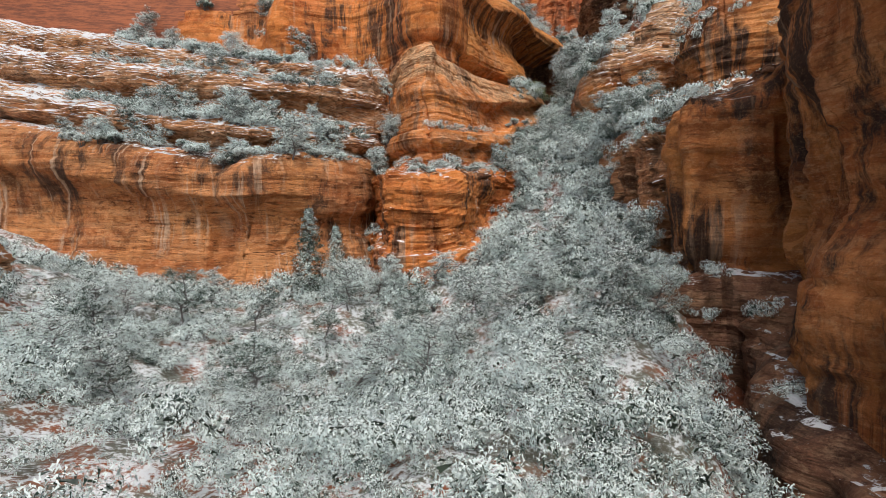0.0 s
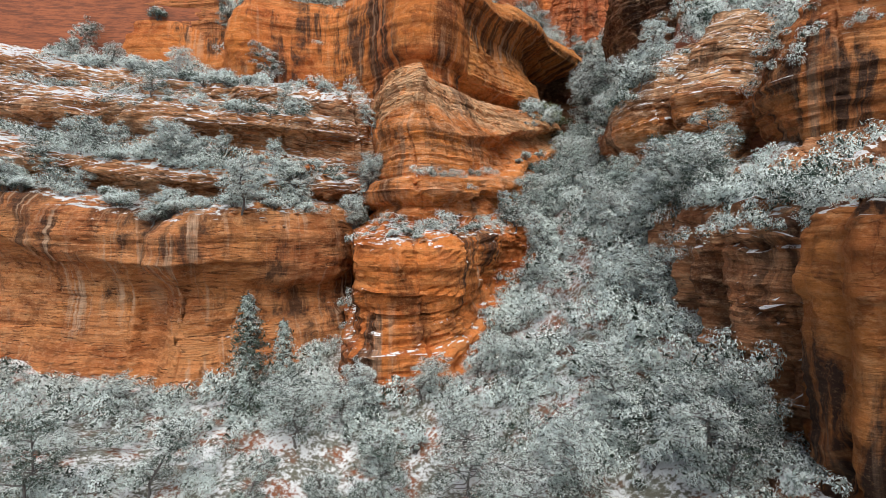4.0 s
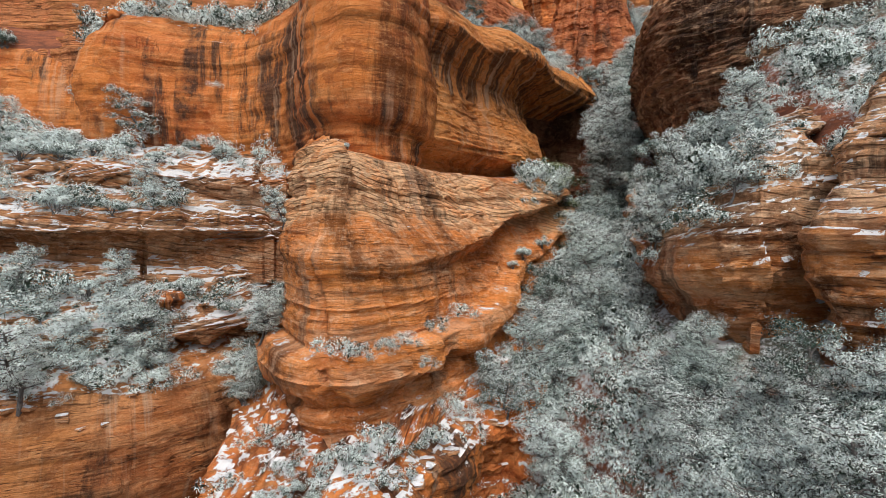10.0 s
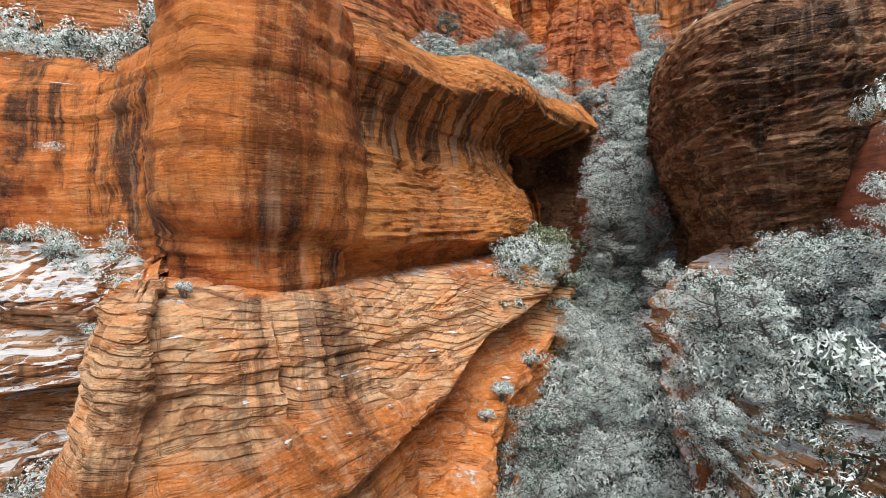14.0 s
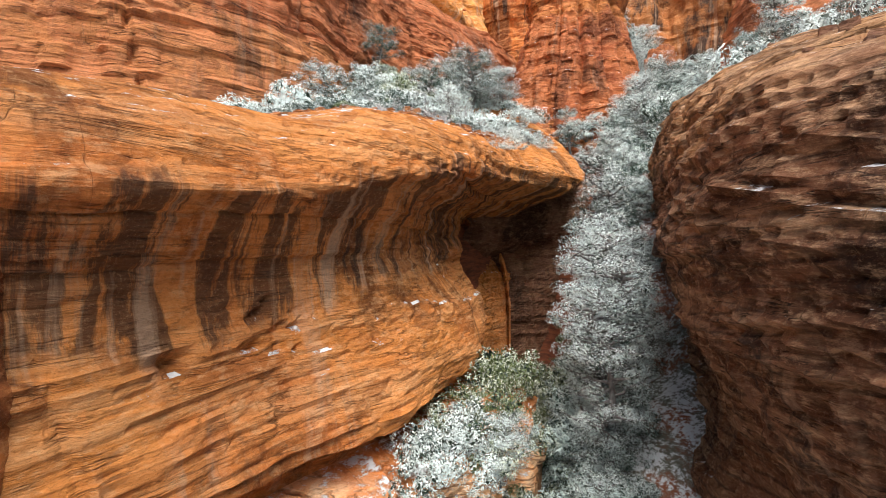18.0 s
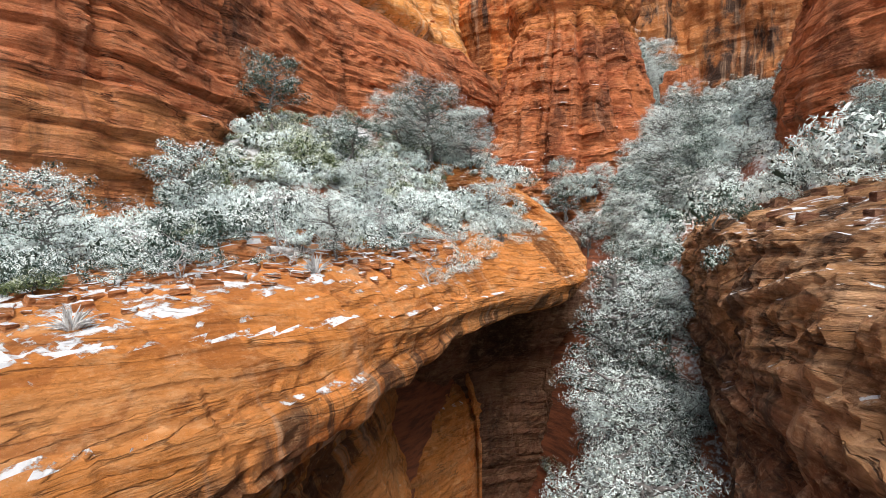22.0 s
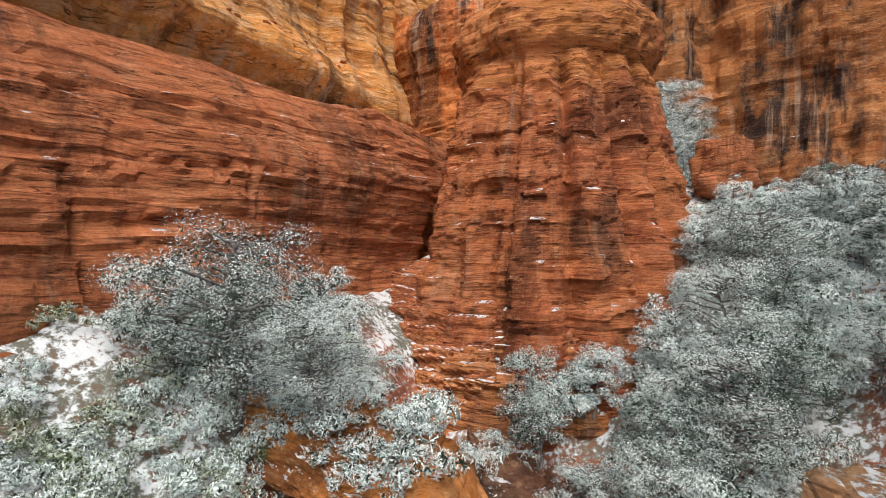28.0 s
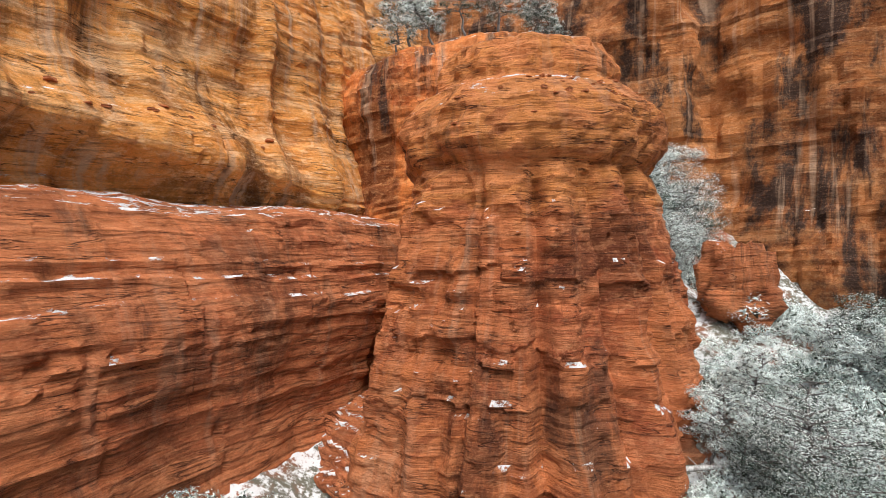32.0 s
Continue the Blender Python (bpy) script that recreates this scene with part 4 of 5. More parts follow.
cliff("right_dome", [(45, 142, 58, 84), (41.5, 134, 56, 82.5), (38, 127, 54, 82), (34.5, 118, 52, 82), (31, 110.5, 50, 81.2), (28, 103, 48, 79.8), (26.3, 95.5, 48, 78.2), (26.2, 89, 50, 76.5), (29.4, 85.2, 52, 75.5), (36, 83, 56, 77), (48, 80, 60, 80)],
      [(0, [(0, 1.6), (0.2, 2.2), (0.38, 2.6), (0.52, 1.6), (0.62, 0.6), (0.72, 0.2), (0.82, 0.0), (0.9, -0.1), (0.97, 0.1), (1.0, 0.9), (1.0, 5, 1.2), (1.0, 12, 2.4)]),
       (0.34, [(0, 1.6), (0.2, 2.2), (0.38, 2.6), (0.52, 1.6), (0.62, 0.6), (0.72, 0.2), (0.82, 0.0), (0.9, -0.1), (0.97, 0.1), (1.0, 0.9), (1.0, 5, 1.2), (1.0, 12, 2.4)]),
       (0.58, [(0, 1.6), (0.2, 2.6), (0.38, 3.6), (0.52, 2.0), (0.62, 0.6), (0.72, 0.0), (0.82, 0.1), (0.9, 0.6), (0.96, 1.6), (1.0, 3.2), (1.0, 7, 1.6), (1.0, 12, 2.2)])], DOME, back=(1, 0.1), turn_at=6, block=0.16, relief=1.3, plate=0.34, cross=0.6, label="overhanging dome of layered sandstone, its shaded face coloured dark")
cliff("tower_foot", [(22, 158, 76, 92), (25.5, 150.5, 76, 90.5), (30.5, 145.6, 76, 89), (37.5, 144.2, 76, 89), (44, 147, 76, 90), (49, 153, 76, 93)],
      [(0, -2), (0.5, 0.2), (0.8, 1.6), (1.0, 3.4), (1.0, 6, 1.4), (1.0, 9, 2.4)], RED, back=(0.1, 1), turn_at=7, block=0.35, plate=0.2, step=0.22, seed=11, label="sloping red layered rock at the foot of the tower")
# the dark brown on this back wall stands in for the cave's deep shade
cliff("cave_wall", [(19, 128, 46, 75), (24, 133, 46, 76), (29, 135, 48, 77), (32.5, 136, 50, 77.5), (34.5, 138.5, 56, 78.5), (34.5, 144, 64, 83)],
      [(0, 3.4), (0.3, 3.4), (0.6, 3.6), (0.75, 3.0), (0.86, 0.8), (0.93, 0.0), (1.0, 0.9), (1.0, 3, 0.8), (1.0, 6, 1.2)], BROWN, back=(-0.2, 1), turn_at=4, block=0.25, seed=14, label="cave back wall under the overhang, coloured dark for its shade")
cliff("upper_right_wall", [(57, 148, 78, 105), (48.6, 134, 78, 104), (46.4, 127.5, 78, 104), (49, 120.5, 78, 104), (60, 114, 78, 104), (84, 100, 78, 105)],
      [(0, -2), (0.3, -0.6), (0.5, 0.4), (0.75, 1.2), (1.0, 3.5), (1.0, 15, 3)], RED, back=(1, 0.3), step=0.35, block=0.3, label="dark red canyon wall above the gully")


def rock_tower():
    """Fluted tower with a bulging cap and a flat tier on top."""
    heights = [78, 85, 89, 93, 97, 102, 106, 107.4, 108.0, 109.2, 110.6, 111.4, 112, 112.3, 113.7, 114.6, 115.0, 115.3]
    radii = [13.6, 12.3, 11.2, 10.2, 9.2, 8.2, 7.3, 7.0, 7.6, 8.0, 7.8, 7.0, 6.3, 5.6, 5.5, 5.2, 4.2, 0.3]
    zs, rs = [], []
    for k in range(len(heights) - 1):
        n = max(2, int(math.hypot(heights[k + 1] - heights[k], radii[k + 1] - radii[k]) / 0.18))
        t = np.linspace(0, 1, n, endpoint=False)
        zs.append(heights[k] + (heights[k + 1] - heights[k]) * t)
        rs.append(radii[k] + (radii[k + 1] - radii[k]) * t)
    z, r = np.concatenate(zs), np.concatenate(rs)
    for _ in range(2):
        z[1:-1], r[1:-1] = (z[:-2] + 2 * z[1:-1] + z[2:]) / 4, (r[:-2] + 2 * r[1:-1] + r[2:]) / 4
    a = np.linspace(0, 2 * math.pi, 340, endpoint=False)
    A, Z = np.meshgrid(a, z)
    R = np.broadcast_to(r[:, None], A.shape).copy()
    ring = np.stack([np.cos(A).ravel() * 9, np.sin(A).ravel() * 9, Z.ravel()], 1)
    shaft = np.clip((107.5 - Z) / 2, 0, 1)
    R += 0.9 * value_noise(ring * (0.22, 0.22, 0.03), 61).reshape(A.shape) * (0.4 + 0.6 * shaft)
    R += 0.75 * shaft * value_noise(ring * (0.55, 0.55, 0.05), 63).reshape(A.shape)
    R += 0.42 * shaft * value_noise(ring * (1.1, 1.1, 0.14), 64).reshape(A.shape)
    R += 0.34 * fbm(ring * (0.7, 0.7, 0.9), 3, 65).reshape(A.shape)
    R += (0.1 * beds_at(ring[:, 2]) * np.clip((106 - ring[:, 2]) / 14, 0.25, 1)).reshape(A.shape) * (0.6 + 0.4 * value_noise(ring * 0.3, 68).reshape(A.shape))
    R += 0.05 * plates(A.ravel() * 9, ring[:, 2] + 0.3 * value_noise(ring * 0.2, 74), 0.0).reshape(A.shape)
    R += 0.2 * blocks(A.ravel() * 9 + 0.35 * value_noise(ring, 70), ring[:, 2] + 0.5 * value_noise(ring * 0.6, 72)).reshape(A.shape) * (0.15 + 0.85 * shaft)
    for at, wide, deep in ((-1.72, 0.05, 1.2), (-1.3, 0.02, 0.5), (-2.1, 0.025, 0.6), (-0.85, 0.03, 0.5)):
        R -= shaft * deep * np.exp(-((A - (at % (2 * math.pi))) / wide) ** 2)
    R = np.maximum(R, 0.05)
    co = np.stack([38.0 + R * np.cos(A), 157.6 + R * np.sin(A) * 0.98, Z], 2)
    uv = np.stack([A * 9, Z], 2)
    ob = new("rock_tower", grid_mesh("rock_tower", co, uv, close=True))
    ob.data.materials.append(TOWER)
    ob.data.polygons.foreach_set("use_smooth", np.zeros(len(ob.data.polygons), bool))
    return tagged(ob, "fluted red rock tower with a bulging orange cap", "rock tower")


rock_tower()

# ---- plants ----


def leaf_cards(centres, normals, size, r, within=None):
    """A small bent spray of leaves at each centre: triangles (n, 3, 3), the way each looks, and whether it is an inner one."""
    n = len(centres)
    out = normals / (np.linalg.norm(normals, axis=1, keepdims=True) + 1e-9)
    d = out + r.normal(0, 0.6, (n, 3))
    d /= np.linalg.norm(d, axis=1, keepdims=True) + 1e-9
    d *= np.where((d * out).sum(1, keepdims=True) < 0, -1, 1)
    a = np.cross(d, r.normal(0, 1, (n, 3)))
    a /= np.linalg.norm(a, axis=1, keepdims=True) + 1e-9
    b = np.cross(d, a)
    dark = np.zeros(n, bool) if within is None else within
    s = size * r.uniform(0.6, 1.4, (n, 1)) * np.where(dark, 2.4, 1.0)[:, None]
    a, b = a * s * 0.5, b * s * r.uniform(0.5, 0.85, (n, 1)) * 0.5
    droop = d * s * 0.18
    nrm = 0.75 * out + 0.5 * d
    return np.stack([centres - a + b * 0.45, centres - a * 0.6 - b * 0.5 + droop, centres + a * 1.25 - droop], 1), nrm / np.linalg.norm(nrm, axis=1, keepdims=True), dark


def gather(cards):
    return tuple(np.concatenate([c[i] for c in cards]) for i in range(3))


def cards_mesh(name, cards, leaf):
    """One mesh of leaf sprays, shaded as the rounded clumps that they make."""
    tri, nrm, dark = cards
    me = mesh_of(name, tri.reshape(-1, 3), np.arange(len(tri) * 3).reshape(-1, 3))
    me.attributes.new("custom_normal", 'FLOAT_VECTOR', 'POINT').data.foreach_set("vector", np.repeat(nrm, 3, 0).astype(np.float32).ravel())
    me.materials.append(leaf)
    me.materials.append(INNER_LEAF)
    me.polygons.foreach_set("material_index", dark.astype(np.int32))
    me.update()
    return me


def tube(points, radii, sides=5):
    """Vertices and quads of a bent tapering limb."""
    p = np.array(points, float)
    t = np.gradient(p, axis=0)
    t /= np.linalg.norm(t, axis=1, keepdims=True) + 1e-9
    ref = np.where(np.abs(t[:, 2:3]) > 0.9, [[1.0, 0, 0]], [[0, 0, 1.0]])
    a = np.cross(t, ref)
    a /= np.linalg.norm(a, axis=1, keepdims=True) + 1e-9
    b = np.cross(t, a)
    ang = np.linspace(0, 2 * math.pi, sides, endpoint=False)
    rad = np.array(radii)[:, None, None]
    ring = p[:, None] + rad * (np.cos(ang)[None, :, None] * a[:, None] + np.sin(ang)[None, :, None] * b[:, None])
    k = np.arange(len(p) * sides).reshape(len(p), sides)
    nx = np.roll(k, -1, 1)
    return ring.reshape(-1, 3), np.stack([k[:-1], nx[:-1], nx[1:], k[1:]], -1).reshape(-1, 4)


def limbs_mesh(name, limbs):
    vs, fs, n = [], [], 0
    for pts, radii in limbs:
        v, f = tube(pts, radii)
        vs.append(v), fs.append(f + n)
        n += len(v)
    return mesh_of(name, np.vstack(vs), np.vstack(fs))


def bent(a, b, r, wob=0.12, n=5):
    t = np.linspace(0, 1, n)[:, None]
    a, b = np.array(a, float), np.array(b, float)
    p = a + (b - a) * t
    p[1:-1] += r.normal(0, wob * np.linalg.norm(b - a) / 2.5, (n - 2, 3))
    return p


def clump(centre, radius, n, size, r, flat=0.75, middle=None):
    """Leaf sprays near the skin of a lump, and a few within it darkened like inner shade. middle: the heart of the
    crown that the lump is part of.
    """
    d = r.normal(0, 1, (n, 3))
    d /= np.linalg.norm(d, axis=1, keepdims=True)
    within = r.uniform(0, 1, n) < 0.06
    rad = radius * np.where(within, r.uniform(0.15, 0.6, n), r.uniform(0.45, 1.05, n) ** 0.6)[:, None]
    p = np.array(centre) + d * rad * (1, 1, flat)
    way = d + (0, 0, 0.35)
    if middle is not None:
        m = p - np.array(middle)
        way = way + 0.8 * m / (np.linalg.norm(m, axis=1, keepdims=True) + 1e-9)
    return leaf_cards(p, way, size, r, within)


def shape_shrub(seed, wide, high, clumps, leaves, size):
    r = np.random.default_rng(seed)
    limbs, quads = [], []
    for k in range(clumps):
        a = r.uniform(0, 6.28)
        q = math.sqrt(r.uniform(0, 1)) * 0.78
        h = high * (1 - 0.55 * q * q) * r.uniform(0.45, 0.88)
        c = (wide * q * math.cos(a), wide * q * math.sin(a), h)
        quads.append(clump(c, wide * r.uniform(0.2, 0.36), leaves // clumps, size, r, 0.75, (0, 0, 0.3 * high)))
        if k % 2 == 0:
            limbs.append((bent((r.normal(0, 0.08), r.normal(0, 0.08), -0.15), c, r), np.linspace(0.045, 0.012, 5) * high / 1.6))
    return limbs, gather(quads)


def shape_tree(seed, wide, high, clumps, leaves, size, bare=0.3, lean=0.1):
    r = np.random.default_rng(seed)
    top = np.array((r.normal(0, lean * high), r.normal(0, lean * high), high * 0.92))
    trunk = bent((0, 0, -0.3), top, r, 0.1, 7)
    limbs, quads = [(trunk, np.linspace(0.024, 0.006, 7) * high)], []
    for k in range(clumps):
        f = bare + (1 - bare) * (k + r.uniform()) / clumps
        at = np.array([np.interp(f, np.linspace(0, 1, 7), trunk[:, i]) for i in range(3)])
        a = k * 2.4 + r.uniform(-0.6, 0.6)
        reach = wide * (1.0 - 0.65 * abs(f - 0.5 - bare * 0.3) ** 1.3 * 2) * r.uniform(0.5, 1.0)
        c = at + (reach * math.cos(a), reach * math.sin(a), reach * r.uniform(0.1, 0.4))
        limbs.append((bent(at, c, r), np.linspace(0.008, 0.003, 5) * high))
        for _ in range(2):
            q = c + r.normal(0, wide * 0.16, 3) * (1, 1, 0.6)
            limbs.append((bent(c, q, r, 0.1, 3), np.linspace(0.004, 0.0015, 3) * high))
            quads.append(clump(q, wide * r.uniform(0.22, 0.34), leaves // clumps // 2, size, r, 0.62, (0, 0, 0.55 * high)))
    return limbs, gather(quads)


def shape_fir(seed, wide, high, leaves, size):
    r = np.random.default_rng(seed)
    trunk = bent((0, 0, -0.3), (0.1, 0, high), r, 0.02, 6)
    limbs, quads = [(trunk, np.linspace(0.022, 0.004, 6) * high)], []
    whorls = 34
    for k in range(whorls):
        f = 0.08 + 0.9 * k / whorls
        reach = wide * (1 - f) ** 0.8 * r.uniform(0.7, 1.1) + 0.12
        for j in range(4):
            a = k * 1.1 + j * 1.57 + r.uniform(-0.3, 0.3)
            tip = np.array((reach * math.cos(a), reach * math.sin(a), f * high - reach * 0.12))
            root = np.array((0, 0, f * high))
            limbs.append((bent(root, tip, r, 0.04, 3), np.linspace(0.004, 0.0015, 3) * high))
            n = max(4, int(leaves / whorls / 4 * (1.6 - f)))
            t = r.uniform(0.25, 1.05, (n, 1))
            p = root + (tip - root) * t + r.normal(0, 0.09 * reach + 0.06, (n, 3)) * (1, 1, 0.6)
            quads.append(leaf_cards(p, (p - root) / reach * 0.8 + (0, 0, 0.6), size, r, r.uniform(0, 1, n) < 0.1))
    return limbs, gather(quads)


def shape_dead(seed, wide, high):
    r = np.random.default_rng(seed)
    trunk = bent((0, 0, -0.2), (r.normal(0, 0.3), r.normal(0, 0.3), high * 0.8), r, 0.2, 6)
    limbs = [(trunk, np.linspace(0.03, 0.01, 6) * high)]
    for k in range(16):
        i = r.integers(1, 6)
        a = r.uniform(0, 6.28)
        tip = trunk[i] + np.array((math.cos(a), math.sin(a), r.uniform(-0.1, 0.8))) * wide * r.uniform(0.4, 1)
        b = bent(trunk[i], tip, r, 0.2, 5)
        limbs.append((b, np.linspace(0.012, 0.004, 5) * high))
        for _ in range(3):
            j = r.integers(1, 5)
            limbs.append((bent(b[j], b[j] + r.normal(0, wide * 0.25, 3), r, 0.2, 3), np.linspace(0.005, 0.002, 3) * high))
    return limbs, None


def shape_yucca(seed, wide):
    r = np.random.default_rng(seed)
    limbs = []
    for k in range(46):
        a, e = r.uniform(0, 6.28), r.uniform(0.05, 1.4)
        tip = np.array((math.cos(a) * math.cos(e), math.sin(a) * math.cos(e), math.sin(e) + 0.1)) * wide * r.uniform(0.8, 1.1)
        limbs.append(([(0, 0, -0.05), tip * 0.5 + (0, 0, 0.06), tip], [0.03, 0.028, 0.003]))
    return limbs, None


def plant(name, shape, leaf, wood, label, category, woody="trunk", leafy="crown"):
    """A plant standing at the origin, with its wood and its leaves as parts; it is copied to its places."""
    limbs, quads = shape
    base = new(name)
    base.empty_display_size = 0.2
    tagged(base, label, category)
    w = new(woody, limbs_mesh(woody, limbs))
    w.data.materials.append(wood)
    w.parent = base
    if quads is not None:
        c = new(leafy, cards_mesh(leafy, quads, leaf))
        c.parent = base
    return base


KINDS = {
    "shrub": [plant("shrub", shape_shrub(s, w, h, 24, 5200, 0.085), FROST_LEAF, BARK, "grey-green shrub white with rime on rocky ground", "shrub", "stem", "crown") for s, w, h in ((1, 1.3, 1.5), (2, 1.6, 1.3), (3, 1.1, 1.8), (4, 1.4, 1.6))],
    "green": [plant("green_shrub", shape_shrub(5, 1.3, 1.5, 18, 3400, 0.105), GREEN_LEAF, BARK, "green shrub with little frost on it", "shrub", "stem", "crown")],
    "tree": [plant("frosted_tree", shape_tree(s, w, h, 36, 11500, 0.085), FROST_LEAF, BARK, "small frosted evergreen tree with a rounded crown", "tree") for s, w, h in ((11, 1.7, 4.2), (12, 2.0, 4.6), (13, 1.5, 5.0))],
    "pine": [plant("pinyon_pine", shape_tree(s, 1.9, 5.4, 26, 8500, 0.085, 0.42, 0.06), PINE_LEAF, BARK, "open frosted pine with flat sprays on bare limbs", "pine tree") for s in (21, 22)],
    "broad": [plant("broad_evergreen", shape_tree(s, w, h, 64, 30000, 0.085, 0.25, 0.06), FROST_LEAF, BARK, "broad frosted evergreen with tufted crown beside the red wall", "tree") for s, w, h in ((66, 3.4, 8.8), (67, 3.0, 8.0))],
    "tall": [plant("tall_evergreen", shape_tree(s, w, h, 72, 22000, 0.085, 0.16, 0.03), FROST_LEAF, BARK, "tall narrow frosted evergreen rising out of the gully", "tree") for s, w, h in ((61, 2.0, 11.0), (62, 1.8, 12.5))],
    "fir": [plant("fir_tree", shape_fir(31, 2.6, 9.5, 9000, 0.15), PINE_LEAF, BARK, "tall conical frosted fir", "fir tree")],
    "dead": [plant("dead_shrub", shape_dead(s, 1.3, 2.2), None, DEAD, "bare rime-covered dead shrub", "dead shrub", "trunk") for s in (41, 42)],
    "yucca": [plant("yucca", shape_yucca(51, 0.55), None, DEAD, "frosted rosette of stiff yucca leaves", "yucca", "rosette")],
}
used = {k: [False] * len(v) for k, v in KINDS.items()}
bpy.context.view_layer.update()
deps = bpy.context.evaluated_depsgraph_get()
PATH = [(METRES * r[1], METRES * r[2], EYE + METRES * (r[3] * math.cos(radians(TILT)) + r[2] * math.sin(radians(TILT)))) for r in ROWS]
PATH = np.array(PATH)
place = random.Random(5)


def drop(x, y, top):
    hit, p, n, _, ob, _ = scene.ray_cast(deps, Vector((x, y, top)), Vector((0, 0, -1)))
    if hit and (ob.name in ("back_wall", "alcove_wall", "rock_tower", "upper_right_wall", "far_wall") or ob.name != "ground" and n.z < 0.6 or ob.name in ("right_dome", "overhang_cliff") and p.z < 76):
        return None, None
    return (p, n) if hit else (None, None)


def stand(kind, x, y, top, scale, label=""):
    """Puts a plant of that kind down at (x, y), on what lies below the height top."""
    p, n = drop(x, y, top)
    if p is None or n.z < 0.35:
        return None
    if np.min(np.linalg.norm(PATH - np.array(p), axis=1)) < 4.5:
        return None
    k = place.randrange(len(KINDS[kind]))
    m = pose(p.x, p.y, p.z - 0.05, place.uniform(-6, 6), place.uniform(-6, 6), place.uniform(0, 360))
    base = KINDS[kind][k]
    if used[kind][k]:
        ob = copy_thing(base, m)
    else:
        ob, used[kind][k] = base, True
        ob.matrix_basis = m
    s = scale
    ob.scale = (s * place.uniform(0.9, 1.1), s * place.uniform(0.9, 1.1), s * place.uniform(0.88, 1.12))
    tagged(ob, label, group=kind + " plants of the canyon")
    return ob


def scatter(line, wide, count, top, mix, lo=0.7, hi=1.2):
    """Plants strewn along a line, up to wide metres to each side."""
    p = spline(line, 0.5)
    names = [k for k, w in mix for _ in range(w)]
    for _ in range(count):
        q = p[place.randrange(len(p))]
        stand(place.choice(names), q[0] + place.uniform(-wide, wide), q[1] + place.uniform(-wide, wide), q[2] + top if len(q) > 2 else top, place.uniform(lo, hi))


SHRUBS = [("shrub", 6), ("tree", 1), ("dead", 1)]
BENCH = [("shrub", 5), ("tree", 2), ("dead", 1)]
UPPER = [("shrub", 4), ("green", 4), ("tree", 1), ("pine", 1)]
WOODS = [("shrub", 3), ("tree", 4), ("pine", 1)]
# the wood of the valley floor


def undergrowth(name, line, wide, count, top, lo, hi, label, leaf=FROST_LEAF, leaves=820, size=0.115):
    """Shrubs too many to count, as one mesh."""
    r = np.random.default_rng(len(name) + count)
    variants = [shape_shrub(70 + k, 1.4, 1.5, 10, leaves, size)[1] for k in range(5)]
    p = spline(line, 0.5)
    out = []
    for _ in range(int(0.78 * count)):
        q = p[r.integers(len(p))]
        x, y = q[0] + r.uniform(-wide, wide), q[1] + r.uniform(-wide, wide)
        at, n = drop(x, y, top)
        if at is None or n.z < 0.35 or np.min(np.linalg.norm(PATH - np.array(at), axis=1)) < 5:
            continue
        a, s = r.uniform(0, 6.28), r.uniform(lo, hi) * (1.45 if r.uniform() < 0.28 else 1.0)
        turn = np.array([[math.cos(a), -math.sin(a), 0], [math.sin(a), math.cos(a), 0], [0, 0, 1]])
        tri, nrm, dark = variants[r.integers(5)]
        out.append((tri @ turn.T * (s, s, s * r.uniform(0.75, 1.35)) + np.array((at.x, at.y, at.z - 0.1)), nrm @ turn.T, dark))
    ob = new(name, cards_mesh(name, gather(out), leaf))
    return tagged(ob, label, "shrubs", kind="stuff")


undergrowth("valley_brush", [(-40, 38), (-22, 44), (0, 30), (0, 12), (8, 40)], 13, 680, 45, 0.8, 1.5, "dense rime-covered brush on the valley floor", leaves=1400, size=0.09)
undergrowth("left_slope_brush", [(-62, 34), (-46, 26), (-34, 16), (-18, 6), (-50, 46)], 9, 420, 60, 0.7, 1.2, "dense rime-covered brush on the side slope of the valley", leaves=1000, size=0.1)
undergrowth("rear_slope_brush", [(48, 164), (51, 172), (54, 168), (58, 168), (60, 163)], 3.5, 190, 140, 0.8, 1.5, "frosted brush on the steep slope behind the tower", leaves=450)
undergrowth("edge_brush", [(9, 12), (13, 24), (16.5, 33), (17, 40)], 2.6, 90, 45, 0.7, 1.2, "rime-covered brush along the foot of the cliff", leaves=900, size=0.115)
undergrowth("shoulder_brush", [(27, 141), (29, 142.5), (31, 143)], 1.8, 40, 102, 0.5, 1.0, "frosted brush below the rock tower", leaves=800, size=0.13)
undergrowth("slope_brush", [(-60, 62), (-30, 62), (-12, 64), (4, 60), (12, 50), (10, 68)], 6, 340, 36, 0.9, 1.6, "dense rime-covered brush at the foot of the cliffs")
# darker leaf colour here imitates the shadowed understory of the gully
undergrowth("upper_gully_brush", [(24, 105), (28.5, 113), (34, 125), (38, 137), (42, 144)], 3.2, 150, 90, 0.8, 1.4, "frosted brush darkened like the shade between the gully trees", PINE_LEAF)
undergrowth("gully_brush", [(9, 66), (12, 78), (17, 90), (22.5, 102)], 3.4, 210, 90, 0.8, 1.5, "dense rime-covered brush in the gully")
undergrowth("bank_brush", [(15, 68), (18, 78), (21, 88), (24, 96)], 3, 130, 60, 0.8, 1.3, "frosted brush on the bank of the gully")
undergrowth("notch_brush", [(-15, 70), (-12, 76), (-10, 82)], 2.5, 40, 36, 0.7, 1.2, "frosted brush in a notch of the cliff")
undergrowth("rim_brush", [(22, 44), (24, 52), (28, 58), (32, 50), (34, 62)], 5, 150, 70, 0.8, 1.4, "frosted brush on the rim above the near cliff")
